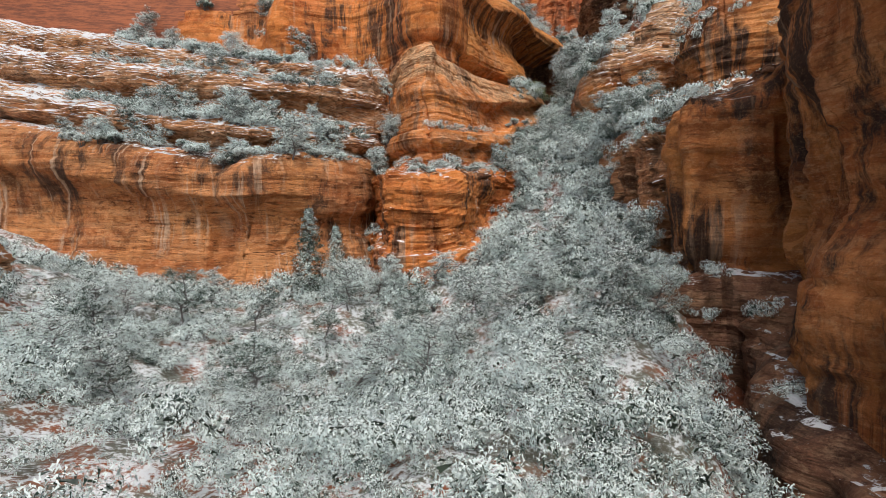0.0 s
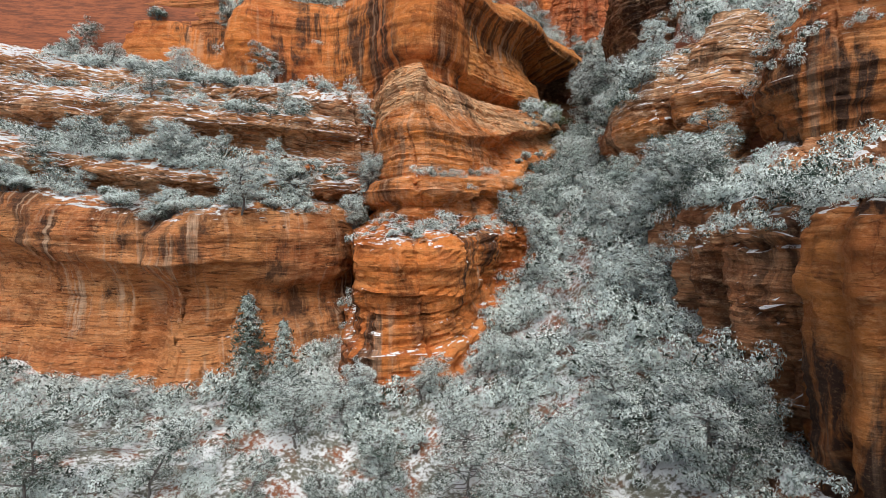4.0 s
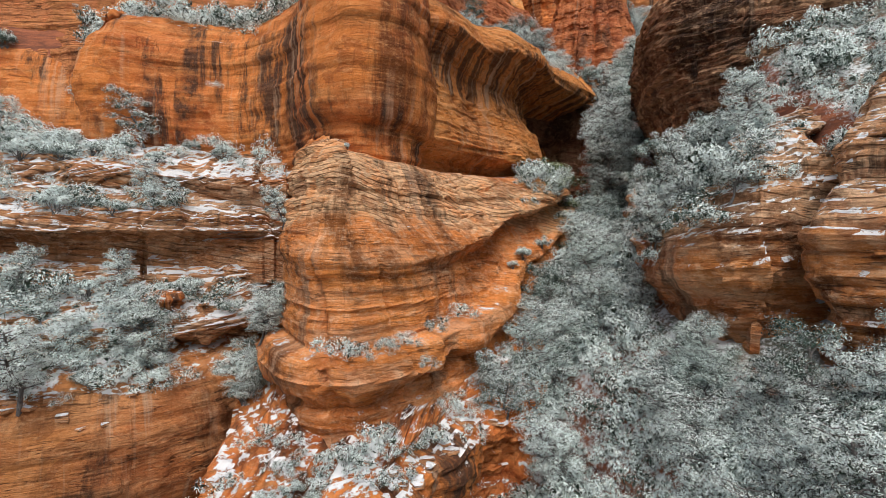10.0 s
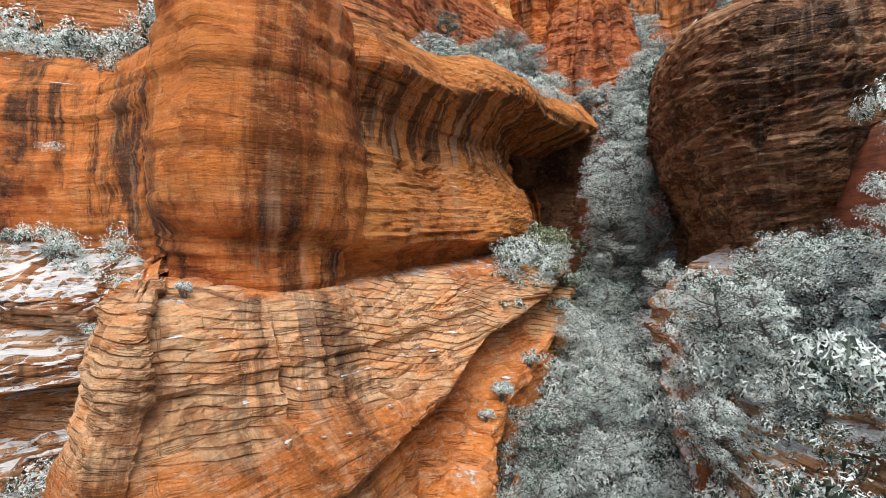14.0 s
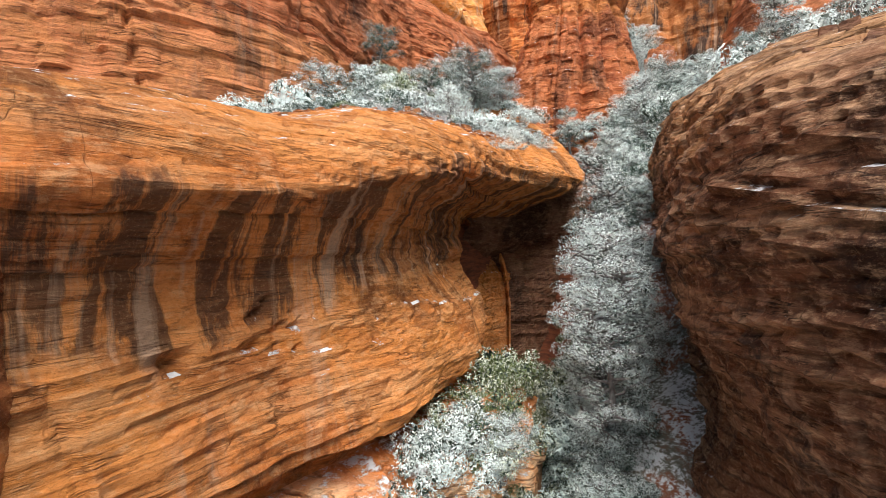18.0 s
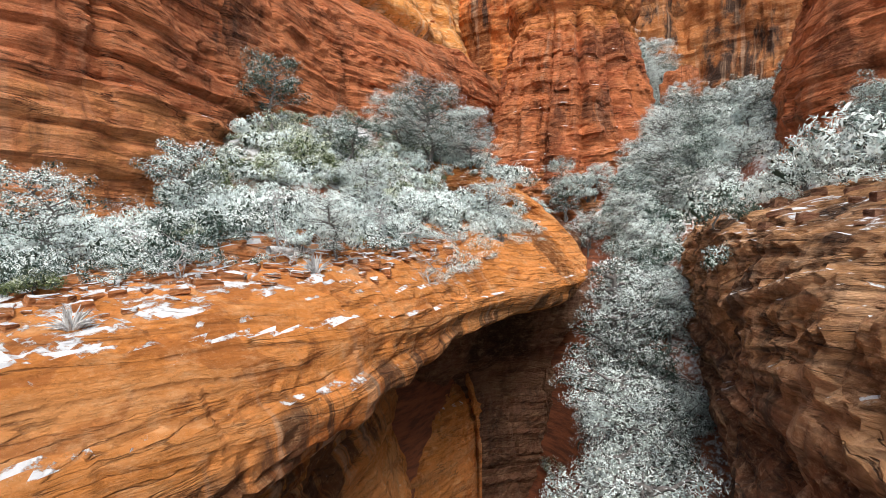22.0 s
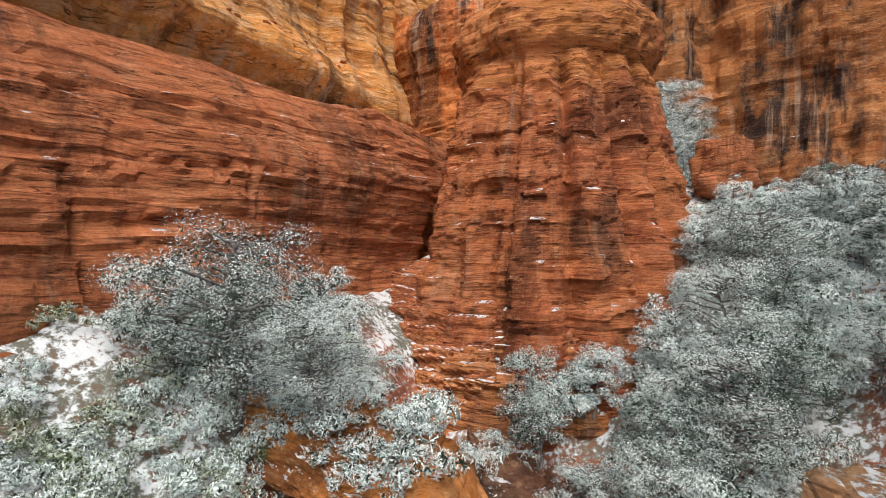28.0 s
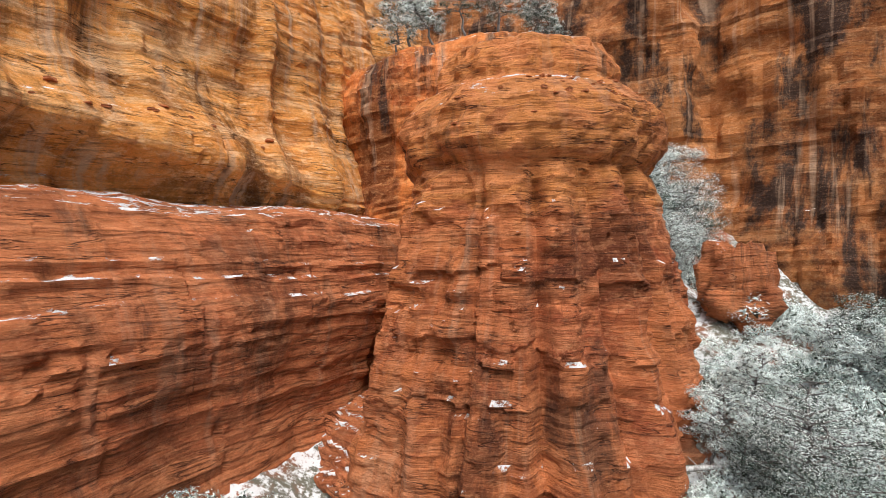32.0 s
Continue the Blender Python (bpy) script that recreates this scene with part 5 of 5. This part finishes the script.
undergrowth("broken_rim_brush", [(19.6, 41), (20, 46), (20.6, 52), (21.4, 57), (22.6, 61)], 2.2, 130, 60, 0.7, 1.2, "snow-laden brush along the top of the broken cliff", leaves=900, size=0.11)
undergrowth("toe_brush", [(-6, 70), (-2, 69), (3, 72.5), (7, 78)], 2.0, 70, 47, 0.45, 0.9, "snowy low brush on top of the toe block", leaves=900, size=0.11)
undergrowth("lip_brush", [(3, 104.5), (8, 107.8), (12, 111), (15.5, 115.5), (19, 121)], 1.3, 150, 92, 0.3, 0.7, "low frosted brush along the snowy lip of the bench", leaves=1200, size=0.1)
undergrowth("overhang_brush", [(15, 98), (18, 104)], 2.2, 60, 66, 0.6, 1.1, "frosted brush under the overhang")
# bushes grow here; spread thickly over the floor, they replace the cave's shade
undergrowth("cave_brush", [(17, 104), (21, 110), (24, 117), (27, 124), (28.5, 129), (30, 134)], 3.0, 200, 70, 0.8, 1.5, "green brush under the overhang, darkening the cave floor like shade", GREEN_LEAF)
# darker leaves take the place of shade at the cave mouth
undergrowth("cave_edge_brush", [(24, 110), (28, 118), (30.5, 125), (32, 131)], 1.8, 130, 72, 1.0, 1.8, "frosted brush darkened like the shade at the cave mouth", PINE_LEAF)
undergrowth("first_bench_brush", [(-62, 81), (-44, 78), (-33, 77.5), (-24, 75.5), (-15, 79.5)], 2.0, 190, 49, 0.6, 1.3, "frosted brush on a rock bench", leaves=450)
undergrowth("second_bench_brush", [(-62, 86), (-42, 81), (-30, 78), (-22, 80.5), (-14, 85.5)], 1.8, 200, 56, 0.6, 1.3, "frosted brush on a rock bench", leaves=450)
undergrowth("third_bench_brush", [(-60, 90), (-40, 85), (-26, 82.5), (-18, 86)], 1.4, 110, 61, 0.5, 1.0, "frosted brush on a rock bench", leaves=450)
undergrowth("broken_brush", [(15.5, 46), (16, 52), (17.5, 60), (20, 67)], 2.6, 150, 46, 0.7, 1.4, "frosted brush on broken ledges", leaves=450)
undergrowth("saddle_brush", [(27, 73), (31, 77), (36, 82), (34, 72), (42, 77)], 4, 150, 82, 0.7, 1.2, "frosted brush on the saddle between the boulders")
undergrowth("mound_brush", [(10, 113), (14, 118.5), (18, 124), (22, 131), (25, 138), (26, 145)], 2.8, 420, 92, 0.4, 0.9, "low frosted brush behind the snowy ledge", leaves=950, size=0.12)
undergrowth("tip_brush", [(19, 117.5), (21.2, 120.8), (23.2, 125), (25.2, 129), (28, 133)], 1.5, 75, 92, 0.3, 0.75, "low snowy brush on the bare tip of the bench", leaves=1000, size=0.085)
undergrowth("boulder_brush", [(18, 56), (18.5, 64), (19, 72), (20, 80), (21.5, 88)], 3, 210, 56, 0.8, 1.3, "frosted brush below the twin boulders")
undergrowth("boulder_top_brush", [(22.6, 73), (23.6, 78), (24.4, 84), (26, 90)], 2.4, 130, 72, 0.8, 1.4, "frosted brush on top of the split boulder", leaves=800, size=0.12)
undergrowth("plateau_brush", [(-62, 107), (-42, 105), (-32, 99), (-18, 99), (-8, 97)], 3.2, 190, 100, 0.8, 1.5, "frosted brush on the flat above the nose of the cliff", leaves=600, size=0.13)
undergrowth("ledge_brush", [(27, 78), (32, 84), (40, 92), (42, 108), (44, 124), (52, 138)], 5, 190, 100, 0.8, 1.5, "frosted brush on the slope above the boulders")
undergrowth("bench_brush", [(-60, 95), (-42, 91), (-26, 88), (-16, 92), (-10, 92)], 2.6, 200, 69, 0.6, 1.2, "frosted low brush on the rock bench", leaves=450)
undergrowth("upper_brush", [(0, 108), (6, 114), (9, 120), (12, 126), (17, 133), (20, 140), (22, 147)], 4.2, 480, 93, 0.5, 1.0, "pale frosted brush under the canyon wall", leaves=950, size=0.12)
undergrowth("green_brush", [(8, 121), (12, 128), (16, 135), (20, 142), (22, 147)], 3.4, 230, 94, 0.5, 0.9, "green brush with little frost under the canyon wall", GREEN_LEAF, 950, 0.12)
undergrowth("far_brush", [(44, 143), (50, 148), (56, 152), (62, 156)], 6, 230, 108, 0.8, 1.4, "frosted brush on the slope beside the tower", leaves=1100, size=0.1)
scatter([(-42, 44), (-20, 40), (0, 34), (8, 46), (0, 56), (-20, 58)], 9, 70, 45, WOODS, 0.8, 1.2)
scatter([(11, 72), (14, 82), (18, 92), (23.5, 104), (29.5, 115), (34.5, 126), (38, 140)], 2.8, 90, 90, WOODS, 0.8, 1.25)
scatter([(-60, 80), (-42, 77), (-30, 75), (-22, 75.5), (-15, 79.5)], 2.0, 50, 48, BENCH, 0.7, 1.4)
scatter([(-60, 85), (-42, 80.5), (-30, 78), (-22, 81), (-14, 86)], 1.8, 46, 55, BENCH, 0.6, 1.2)
scatter([(-38, 83), (-26, 83), (-18, 86.5)], 1.0, 16, 58, SHRUBS, 0.5, 0.9)
scatter([(-60, 95), (-42, 91), (-30, 88), (-20, 91), (-12, 92)], 2.5, 44, 69, BENCH, 0.7, 1.4)
scatter([(-10.5, 82), (-9.5, 79), (-9, 88), (-11, 86)], 1.5, 22, 56, WOODS, 0.7, 1)
scatter([(12, 92), (16, 99), (19, 104)], 1.5, 12, 62, SHRUBS, 0.5, 0.8)
scatter([(-5, 68), (0, 70), (6, 77), (11, 83)], 1.6, 12, 44, SHRUBS, 0.4, 0.8)
scatter([(10, 112), (14, 118), (20, 126), (25, 133)], 3, 34, 90, SHRUBS, 0.4, 0.9)
scatter([(11, 123), (16, 131), (21, 139), (24, 146)], 2.6, 30, 93, UPPER, 0.6, 1.0)
scatter([(44, 144), (50, 148), (56, 150)], 5, 44, 110, WOODS, 0.7, 1.1)
scatter([(36, 140), (40, 144), (33, 143)], 2.5, 18, 110, WOODS, 0.7, 1.1)
scatter([(30, 80), (34, 82), (40, 95), (42, 112), (44, 124)], 4, 46, 100, WOODS, 0.6, 1.1)
scatter([(20, 52), (20, 60), (20, 70), (20, 80)], 2.2, 50, 56, WOODS, 0.7, 1.1)
scatter([(18, 57), (21, 59), (24, 61), (22, 64)], 1.6, 26, 62, WOODS, 0.7, 1.1)
scatter([(12, 30), (14, 40), (14, 48)], 2.5, 16, 45, WOODS, 0.7, 1.1)
for x, y, k, size in ((20, 141, "tree", 1.3), (22.5, 143.5, "tree", 1.35), (25, 145.5, "pine", 1.2), (17.5, 138.5, "tree", 1.1), (26.5, 147.5, "tree", 1.2), (33.5, 143.5, "tree", 1.1), (29.5, 172, "tree", 1), (33, 173, "tree", 1.2), (36, 172.5, "pine", 1.1), (39, 173, "tree", 1.2), (43, 174.5, "tree", 1.1), (31, 176, "pine", 1.2), (46, 178, "tree", 1.3), (50.5, 165, "tree", 1.1), (51, 167.5, "pine", 1.1), (50.6, 170, "tree", 1.2), (52, 172, "tree", 1.1), (51, 174.5, "pine", 1.2), (52.4, 177.5, "tree", 1.2), (50.4, 177, "tree", 1.2)):
    stand(k, x, y, 136, size)
for x, y, k, size in ((3.4, 82.6, "green", 0.55), (-2.6, 80.2, "shrub", 0.45), (13, 93, "shrub", 0.8), (14.5, 95.5, "shrub", 0.8), (16, 98, "shrub", 0.7), (19, 104.5, "tree", 0.7), (11, 112, "shrub", 0.8), (16.5, 113.5, "tree", 0.6), (20, 117, "dead", 0.7), (24, 128, "tree", 0.8), (14, 114, "dead", 0.8), (33, 146.5, "tree", 1.1), (35, 145.5, "shrub", 0.8), (31.5, 146.2, "yucca", 1.6), (28, 146.5, "yucca", 1.4), (24.2, 70.6, "dead", 1.2), (12, 105.5, "yucca", 1), (16, 112, "yucca", 1.1)):
    stand(k, x, y, 136 if y > 140 else 92 if y > 100 else 62, size)
scatter([(7, 106.5), (11, 110), (15, 115), (18, 121)], 1.4, 22, 90, [("shrub", 3), ("dead", 3), ("green", 1)], 0.35, 0.7)
scatter([(26, 109), (28, 114), (29.8, 118), (31.6, 122), (33.4, 127)], 1.5, 13, 90, [("tall", 1)], 0.95, 1.6)
scatter([(22.6, 73), (23.6, 78), (24.4, 84), (26, 90)], 2.0, 22, 74, WOODS, 0.8, 1.3)
scatter([(-58, 104), (-46, 102.6), (-38, 102.4), (-34, 100)], 1.6, 40, 100, WOODS, 0.9, 1.5)
stand("fir", -16.6, 62.8, 40, 1.3)
stand("fir", -13.2, 61.2, 40, 0.9)
stand("pine", 26.8, 81.6, 75, 0.9)
stand("pine", 10.2, 127, 100, 1.0)
for x, y, k, size in ((19.8, 138.4, "broad", 1.0), (22.4, 139.4, "broad", 1.3), (25.4, 141, "broad", 1.2), (23.6, 137.2, "broad", 0.7), (43.2, 143.2, "broad", 0.95), (47, 146, "broad", 0.9), (41.5, 140, "broad", 0.9), (53.6, 166.6, "broad", 0.9), (54.8, 168.8, "broad", 0.95), (52.4, 170.4, "broad", 0.8), (55.6, 173, "broad", 1.0), (50.2, 163.4, "broad", 0.7), (32.6, 141.6, "tree", 1.05)):
    stand(k, x, y, 136, size)

# ---- loose rock ----


def floor_at(x, y, top):
    """The rock or soil below a point, past any leaves: place and normal."""
    z = top
    for _ in range(60):
        hit, at, n, _, ob, _ = scene.ray_cast(deps, Vector((x, y, z)), Vector((0, 0, -1)))
        if not hit:
            return None, None
        if ob.parent is None and "brush" not in ob.name:
            return at, n
        z = at.z - 0.02
    return None, None


def slab_mesh(seed, thick, rough=0.12):
    """A broken plate of bedded stone, one metre across."""
    r = np.random.default_rng(seed)
    n = 6
    ang = np.sort(np.linspace(0, 2 * math.pi, n, endpoint=False) + r.uniform(-0.4, 0.4, n))
    rad = r.uniform(0.26, 0.6, n)
    rings = []
    for z, k in ((-0.5, 0.9), (-0.35, 1.0), (0.3, 0.98), (0.5, 0.86)):
        rings.append(np.stack([np.cos(ang) * rad * k, np.sin(ang) * rad * k * 0.75, np.full(n, z * thick)], 1) + r.normal(0, rough * 0.15, (n, 3)))
    v = np.concatenate(rings + [[(0, 0, -0.5 * thick)], [(0, 0, 0.52 * thick)]])
    k = np.arange(4 * n).reshape(4, n)
    nx = np.roll(k, -1, 1)
    quads = np.stack([k[:-1], nx[:-1], nx[1:], k[1:]], -1).reshape(-1, 4).tolist()
    quads += [[4 * n, nx[0, i], k[0, i]] for i in range(n)] + [[4 * n + 1, k[3, i], nx[3, i]] for i in range(n)]
    me = bpy.data.meshes.new("slab")
    me.from_pydata(v.tolist(), [], [[int(j) for j in q] for q in quads])
    me.update()
    return me


SLABS = {m: [slab_mesh(90 + k, t) for k, t in enumerate((0.14, 0.2, 0.3, 0.45, 0.24))] for m in ("tan", "orange", "brown", "red")}
for key, mat in (("tan", TAN), ("orange", SNOWTOP), ("brown", BROWN), ("red", TOWER)):
    for me in SLABS[key]:
        me.materials.append(mat)


def lay_slabs(owner, colour, line, wide, count, top, lo=0.5, hi=1.5):
    """Plates of stone that came loose along the lip of a ledge; they belong to it."""
    p = spline(line, 0.3)
    base = bpy.data.objects[owner]
    for _ in range(count):
        q = p[place.randrange(len(p))]
        at, n = floor_at(q[0] + place.uniform(-wide, wide), q[1] + place.uniform(-wide, wide), top)
        if at is None or n.z < 0.6:
            continue
        ob = new("slab", place.choice(SLABS[colour]))
        s = place.uniform(lo, hi)
        ob.matrix_basis = pose(at.x, at.y, at.z + 0.04 * s, place.uniform(-9, 9), place.uniform(-9, 9), place.uniform(0, 360))
        ob.scale = (s, s, s * place.uniform(0.7, 1.2))
        ob.parent = base


bpy.context.view_layer.update()
deps = bpy.context.evaluated_depsgraph_get()
lay_slabs("toe_block", "tan", [(-7, 68.6), (-4, 66.4), (0, 66.8), (3, 69), (6, 74), (9, 78)], 1.0, 46, 46)
lay_slabs("lower_cliff", "tan", [(-34, 77), (-26, 74.4), (-20, 74), (-15, 78)], 0.9, 36, 44)
lay_slabs("second_ledge", "tan", [(-40, 77), (-30, 76.6), (-22, 79.4), (-15, 84)], 0.9, 50, 50)
lay_slabs("third_ledge", "tan", [(-38, 82), (-26, 81.6), (-18, 85.6)], 0.9, 40, 58)
lay_slabs("fourth_ledge", "tan", [(-38, 86), (-26, 85.8), (-16, 89)], 0.9, 34, 63)
lay_slabs("prow", "tan", [(-4, 76), (-1, 76), (4, 81), (9, 88), (13, 96)], 1.6, 16, 62, 0.3, 0.9)
lay_slabs("broken_cliff", "brown", [(20, 66), (19, 58), (19, 50)], 1.2, 22, 48, 0.3, 0.9)
lay_slabs("split_boulder", "tan", [(23, 80), (24, 73)], 1.2, 16, 66)
lay_slabs("capped_boulder", "tan", [(26, 67), (28, 65)], 1.0, 14, 66)
lay_slabs("near_cliff", "brown", [(19, 42), (21, 38), (24, 36)], 0.9, 30, 44)
lay_slabs("overhang_cliff", "orange", [(5, 103.5), (9.6, 107), (13.6, 111.4), (16.8, 116), (20.2, 122)], 1.9, 290, 92, 0.3, 1.1)
lay_slabs("bench_ledge", "orange", [(8, 105), (12, 109.5), (15, 113), (18.5, 118), (22.5, 124)], 1.3, 90, 90, 0.3, 1.0)
lay_slabs("right_dome", "brown", [(30, 92), (31, 100), (35, 112), (39, 124)], 1.6, 40, 90, 0.4, 1.2)
lay_slabs("rock_tower", "red", [(30, 152), (35, 150.4), (41, 151), (45, 155)], 1.2, 110, 130, 0.15, 0.5)
lay_slabs("back_wall", "red", [(6, 140), (10, 147), (16, 156), (21, 163)], 1.2, 46, 112, 0.3, 1.0)


def boulder(x, y, top, size, seed, material, label):
    """A weathered block sunk a little into what it lies on."""
    at = floor_at(x, y, top)[0]
    a, b = np.meshgrid(np.linspace(0, 2 * math.pi, 40, endpoint=False), np.linspace(-1.5, 1.55, 26))
    d = np.stack([np.cos(a) * np.cos(b), np.sin(a) * np.cos(b), np.sin(b)], 2)
    p = d.reshape(-1, 3) * 2
    r = 1 + 0.34 * value_noise(p * 0.8, seed) + 0.12 * blocks(p[:, 0] * size[0], p[:, 2] * size[2] + 30) + 0.16 * fbm(p * 2.0, 3, seed + 1) + 0.06 * beds_at(p[:, 2] * size[2] + 30)
    co = d * r.reshape(a.shape)[..., None] * np.array(size)
    me = grid_mesh("boulder", co, np.stack([a * 3, b * 3], 2), close=True)
    me.materials.append(material)
    ob = new("boulder", me)
    ob.matrix_basis = pose(at.x, at.y, at.z + size[2] * 0.45, 0, 0, seed * 40)
    return tagged(ob, label, "boulder", "boulders of the canyon")


boulder(52.6, 158.6, 130, (2.5, 2.2, 3.6), 3, RED, "large red boulder topped with snow on the slope")
boulder(-17.5, 82.4, 54, (1.6, 1.1, 0.9), 4, ORANGE, "orange boulder with a snowy top among shrubs")
boulder(-41, 44, 45, (2.2, 2.0, 2.2), 5, TAN, "tan boulder half buried in the brushy slope")
boulder(18.8, 101.5, 64, (2.0, 1.6, 0.8), 8, BROWN, "flat brown boulder under a cap of snow")


def log(x, y, top, length, turn, label):
    """A fallen trunk with stubs of limbs."""
    at = floor_at(x, y, top)[0]
    r = np.random.default_rng(int(x * 10))
    trunk = bent((-length / 2, 0, 0.25), (length / 2, 0, 0.45), r, 0.03, 6)
    ob = new("log")
    ob.empty_display_size = 0.2
    shapes = [("trunk", trunk, np.linspace(0.16, 0.05, 6))]
    for _ in range(7):
        i = r.integers(1, 6)
        shapes.append(("branch", bent(trunk[i], trunk[i] + r.normal(0, 0.5, 3) + (0, 0, 0.3), r, 0.1, 3), [0.04, 0.03, 0.01]))
    for name, pts, radii in shapes:
        piece = new(name, limbs_mesh(name, [(pts, radii)]))
        piece.data.materials.append(DEAD)
        piece.parent = ob
    ob.matrix_basis = pose(at.x, at.y, at.z, 0, 4, turn)
    return tagged(ob, label, "log", "fallen logs")


log(46, 149.6, 110, 5, 8, "fallen snow-covered log lying on the brushy slope")
log(15, 113, 90, 2.6, 60, "broken snow-covered branch on the rock bench")
log(18, 119, 90, 3, -40, "broken snow-covered branch on the rock bench")
for k, flags in used.items():
    for base, flag in zip(KINDS[k], flags):
        if not flag:
            for o in (*base.children_recursive, base):
                bpy.data.objects.remove(o)
